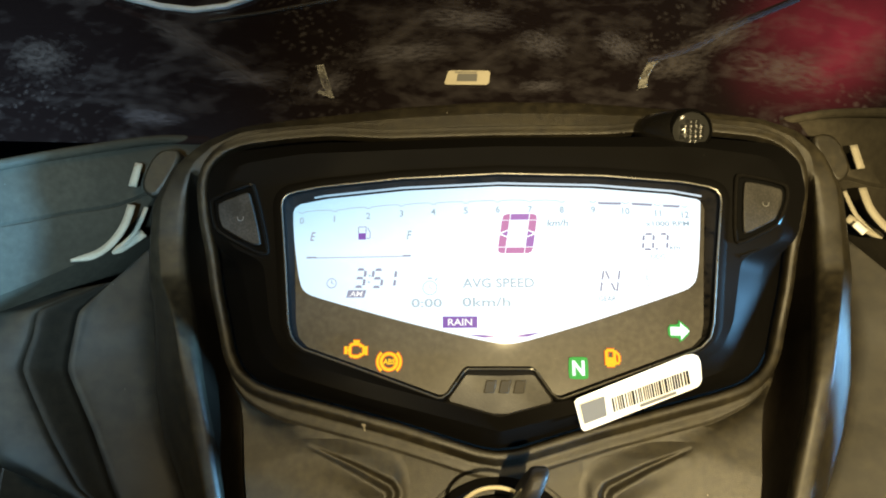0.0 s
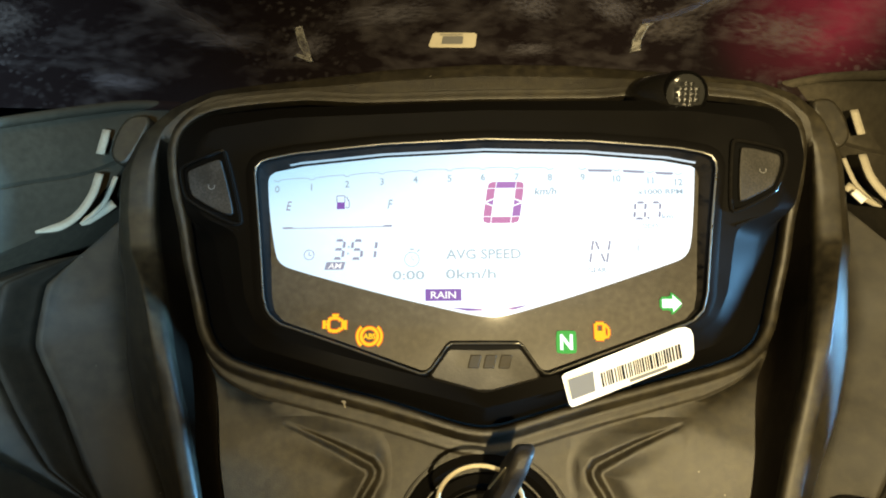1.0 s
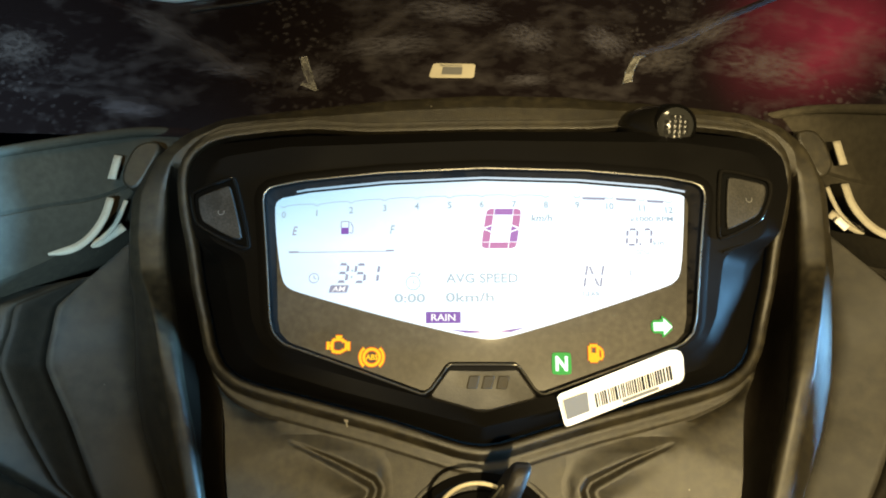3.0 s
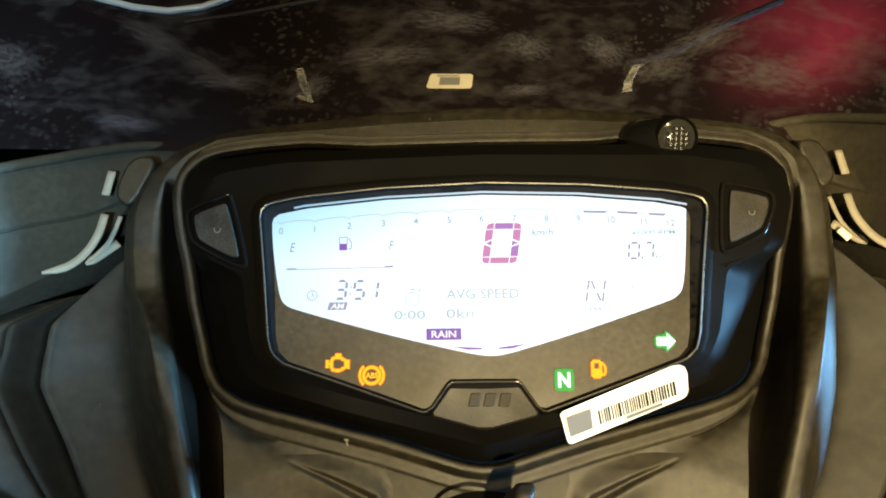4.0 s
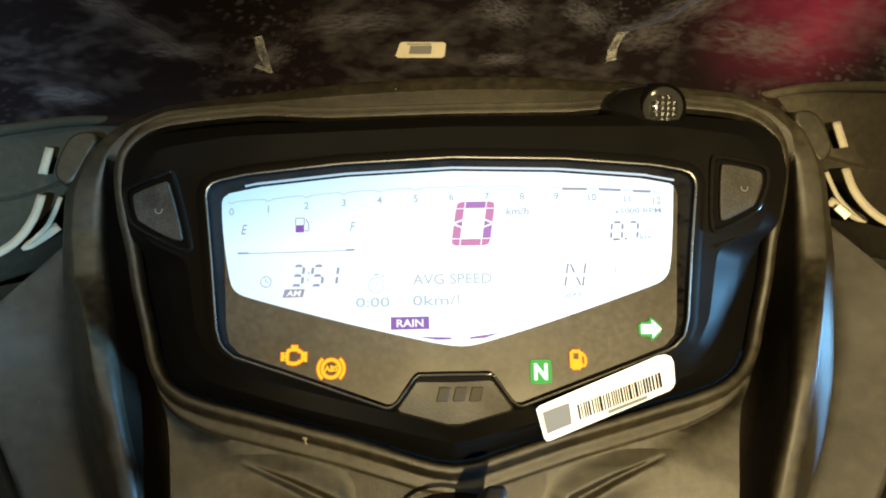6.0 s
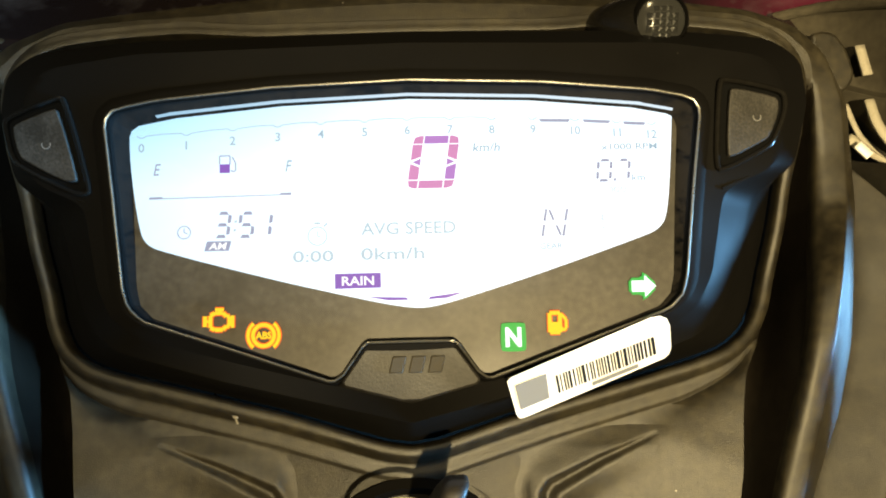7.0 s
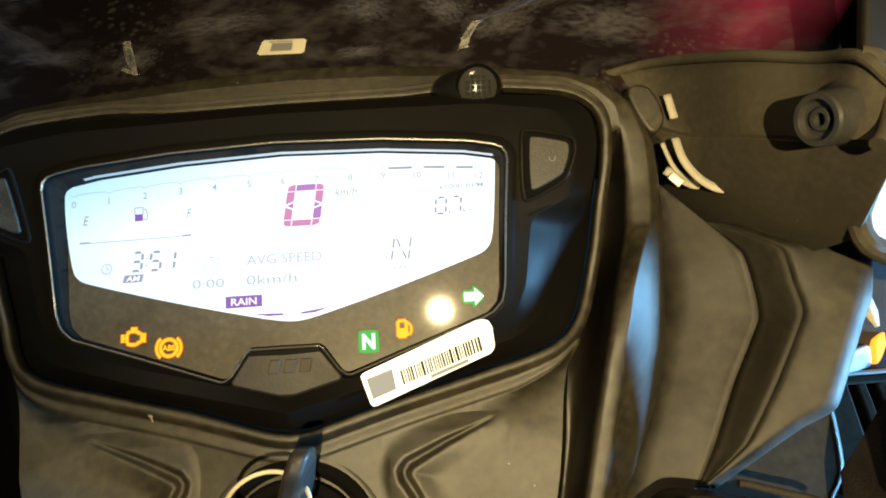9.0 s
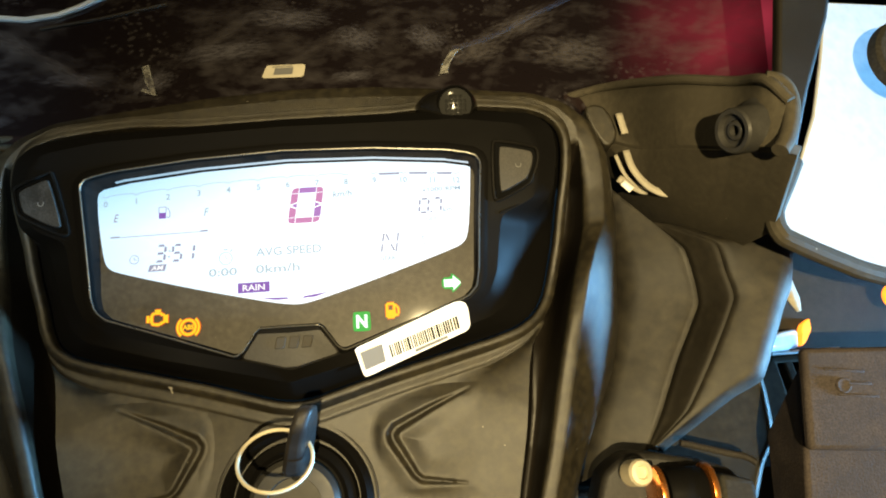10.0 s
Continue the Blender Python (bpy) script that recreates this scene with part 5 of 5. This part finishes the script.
for mir in (True, False):
    lower = thing("lower_cowl", "matte black lower cowl panel beneath the side fairing", "cowl", "lower cowls")
    pts = [flip((*p, 0))[:2] for p in COWL][::-1] if mir else COWL
    part("cowl_panel", plate(pts, -24.6, 5), COWLMAT, lower, bevel=0.0006, segs=2)
    brink = [(169.2, -58.6), (170.2, -68.4), (170.0, -81.9), (164.7, -91.4), (160.2, -103.2)]
    brink = bend([flip((u, v, -24.4)) if mir else (u, v, -24.4) for u, v in brink])
    slant = np.array((-3.4 if mir else 3.4, -0.4, -4.0))
    part("cowl_flange", loft([brink, [np.array(p) + slant * 0.5 + (0, 0, 0.4) for p in brink], [np.array(p) + slant for p in brink]], closed=False), GRAINED, lower, "bevelled edge of the cowl", thick=0.0015)
part("cowl_inner_panel", plate([(166.1, 2.2), (206.9, -8.1), (276.8, -14.3), (278.9, -72.7), (200.9, -62.4), (164.2, -52.0)], -37.5, 3), STEPMAT, lower, bevel=0.001)
grille = thing("cowl_grille", "dark slatted cooling grille beside the lower cowl", "grille")
part("grille_back", box(172, -95, -50, 212, -50, -48), PLAIN, grille)
part("grille_frame", plate([(173.4, -60.2), (178.6, -52.6), (205, -52.4), (205, -55.4), (180.1, -55.6), (185, -81), (177, -92), (174.5, -82)], -30, 12), COWLMAT, grille, bevel=0.0008)
for u, far in ((183.2, -78), (189.7, -75), (195.9, -72)):
    part("grille_slat", plate([(u, -55.2), (u + 3.2, -55.2), (u + 8.4, far), (u + 5.2, far - 2)], -30.4, 10), COWLMAT, grille, bevel=0.0006)
part("grille_trim", rod([(178.3, -51.9, -29.4), (188.4, -51.8, -29.4), (205, -51.6, -29.4)], 0.7, 8), PALETRIM, grille, "pale upper edge of the grille")
signal = thing("turn_signal", "front turn signal with a lit amber lens on a pale stalk", "turn signal")
part("signal_stalk", plate([(172.0, -46.0), (181.7, -44.0), (193.5, -42.4), (193.3, -46.5), (192.0, -50.6), (170.6, -52.0)], lambda u, v: -24 - 0.9 * (u - 181), 10), WHITEPAINT, signal, bevel=0.002, segs=3)
part("signal_lens", plate([(192.2, -50.2), (194.0, -44.0), (195.6, -40.3), (205.6, -36.6), (200.7, -42.9), (195.9, -48.1)], lambda u, v: -20 - 0.6 * (u - 171), 10, 1), AMBER_ON, signal, "lit amber lens", bevel=0.001)
part("signal_lamp", turned([(5, -3), (6, 0), (4.5, 3.5), (1.5, 5)], (227.3, -33.4, -21.4)), AMBER_ON, signal, "lit amber lamp")

tank = thing("brake_reservoir", "black brake fluid reservoir on the handlebar", "reservoir")
cap = [(167.2, -55.1, 11.0), (218.3, -57.2, 11.0), (216.2, -116.7, 11.0), (158.7, -112.3, 11.0), (162.5, -84.3, 11.0)]
root = [(168.7, -56.6, 8.0), (219.8, -58.7, 8.0), (218.2, -118.7, -14.0), (161.5, -109.0, -14.0), (163.3, -79.7, -14.0)]
part("reservoir_body", loft([cap, root], cap_first=True, cap_last=True), WORNBLACK, tank, bevel=0.0015, segs=3)
part("reservoir_lid", plate([(164.8, -52.5), (220.2, -54.8), (219.1, -87.8), (161.6, -83.4)], 16, 4.4), WORNBLACK, tank, "black lid with raised print", bevel=0.0015, segs=3)
part("lid_screw", turned([(2.4, -1), (2.4, 0.4), (2.0, 0.8), (0.9, 0.5)], (175.3, -64.7, 16.2)), WORNBLACK, tank)
for k in range(3):
    part("lid_print", plate([(170.1 + k * 1.5, -58.9 - k * 4), (183.1 + k * 1.5, -60.4 - k * 4), (183.1 + k * 1.5, -61.2 - k * 4), (170.1 + k * 1.5, -59.7 - k * 4)], 16.5, 1), WORNBLACK, tank, bevel=0.0003)
clamp = thing("handlebar_clamp", "black handlebar clamp with a glossy barrel and rings for amber reflections", "clamp")
part("clamp_body", plate([(99.9, -89.5), (108.0, -83.4), (114.1, -81.4), (143.3, -87.7), (148.3, -93.8), (148.0, -120.5), (95.5, -120.3)], -2.9, 16, 1), SATIN, clamp, bevel=0.002, segs=3)
part("clamp_barrel", turned([(4, 0), (7.0, 0.6), (7.6, 2), (7.6, 11.5), (7.0, 12.8), (4, 13.4)], (118.2, -94.3, 4.2), (1, 0, 0)), GLOSS, clamp, "glossy black barrel")
# Added rings whose orange stands in for reflections on the barrel.
for u in (116.3, 132.4):
    part("glint_ring", turned([(7.0, -1.2), (8.4, -0.9), (8.6, 0), (8.4, 0.9), (7.0, 1.2)], (u, -94.3, 4.2), (1, 0, 0)), AMBERGLINT, clamp, "amber ring added for an orange reflection on the barrel")
part("bolt_head", turned([(4.2, -6), (4.2, 0), (3.6, 1.0), (2.2, 1.2), (1.8, 0.3)], (111.6, -87.6, 5.2), (0.2, 0.1, 1)), STEEL, clamp, "worn metal bolt head")
part("clamp_block", plate([(135.3, -89.1), (145.9, -91.7), (146.6, -113.8), (134.5, -113.8)], 9.5, 12), RUBBER, clamp, bevel=0.0015, segs=3)
part("clamp_lever", rod(bend([(130.7, -80.6, -9.0), (134.0, -81.3, -9.0), (146.2, -84.8, -9.0), (152.7, -86.6, -9.0), (155.8, -88.6, -9.0)]), 1.1, 10), RIB, clamp, "thin grey-brown edge of the lever cover")

# ---- steering fork that carries the front ----
fork = thing("front_fork", "black front fork with two thick tubes standing on the floor", "fork")
part("top_yoke", plate([(-120, -96), (123, -96), (118, -124), (-115, -124)], -34, 30), RUBBER, fork, bevel=0.003)
for u in (-100, 103):
    top = DASH @ mm((u, -110, -40))
    foot = Vector((top.x, top.y + 0.30, 0.0))
    back = DASH.inverted()
    part("fork_tube", rod([(back @ top) * 1000, (back @ foot) * 1000], 21, 20), BOLT, fork)

# ---- red glow beyond the screen, its source made up ----
red = thing("red_glow_shape", "made-up glowing red disc on a stand, for the red tint beyond the screen", "sign", at=pose(0.41, 0.60, 0.0))
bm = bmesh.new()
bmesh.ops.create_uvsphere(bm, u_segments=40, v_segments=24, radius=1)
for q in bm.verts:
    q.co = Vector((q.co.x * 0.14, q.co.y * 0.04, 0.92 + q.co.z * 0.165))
part("glow_face", bm, REDGLOW, red, "glowing red face with a soft rim")
bm = bmesh.new()
bmesh.ops.create_cone(bm, cap_ends=True, segments=24, radius1=0.10, radius2=0.06, depth=0.76)
for q in bm.verts:
    q.co.z += 0.38
part("glow_stand", bm, RUBBER, red)
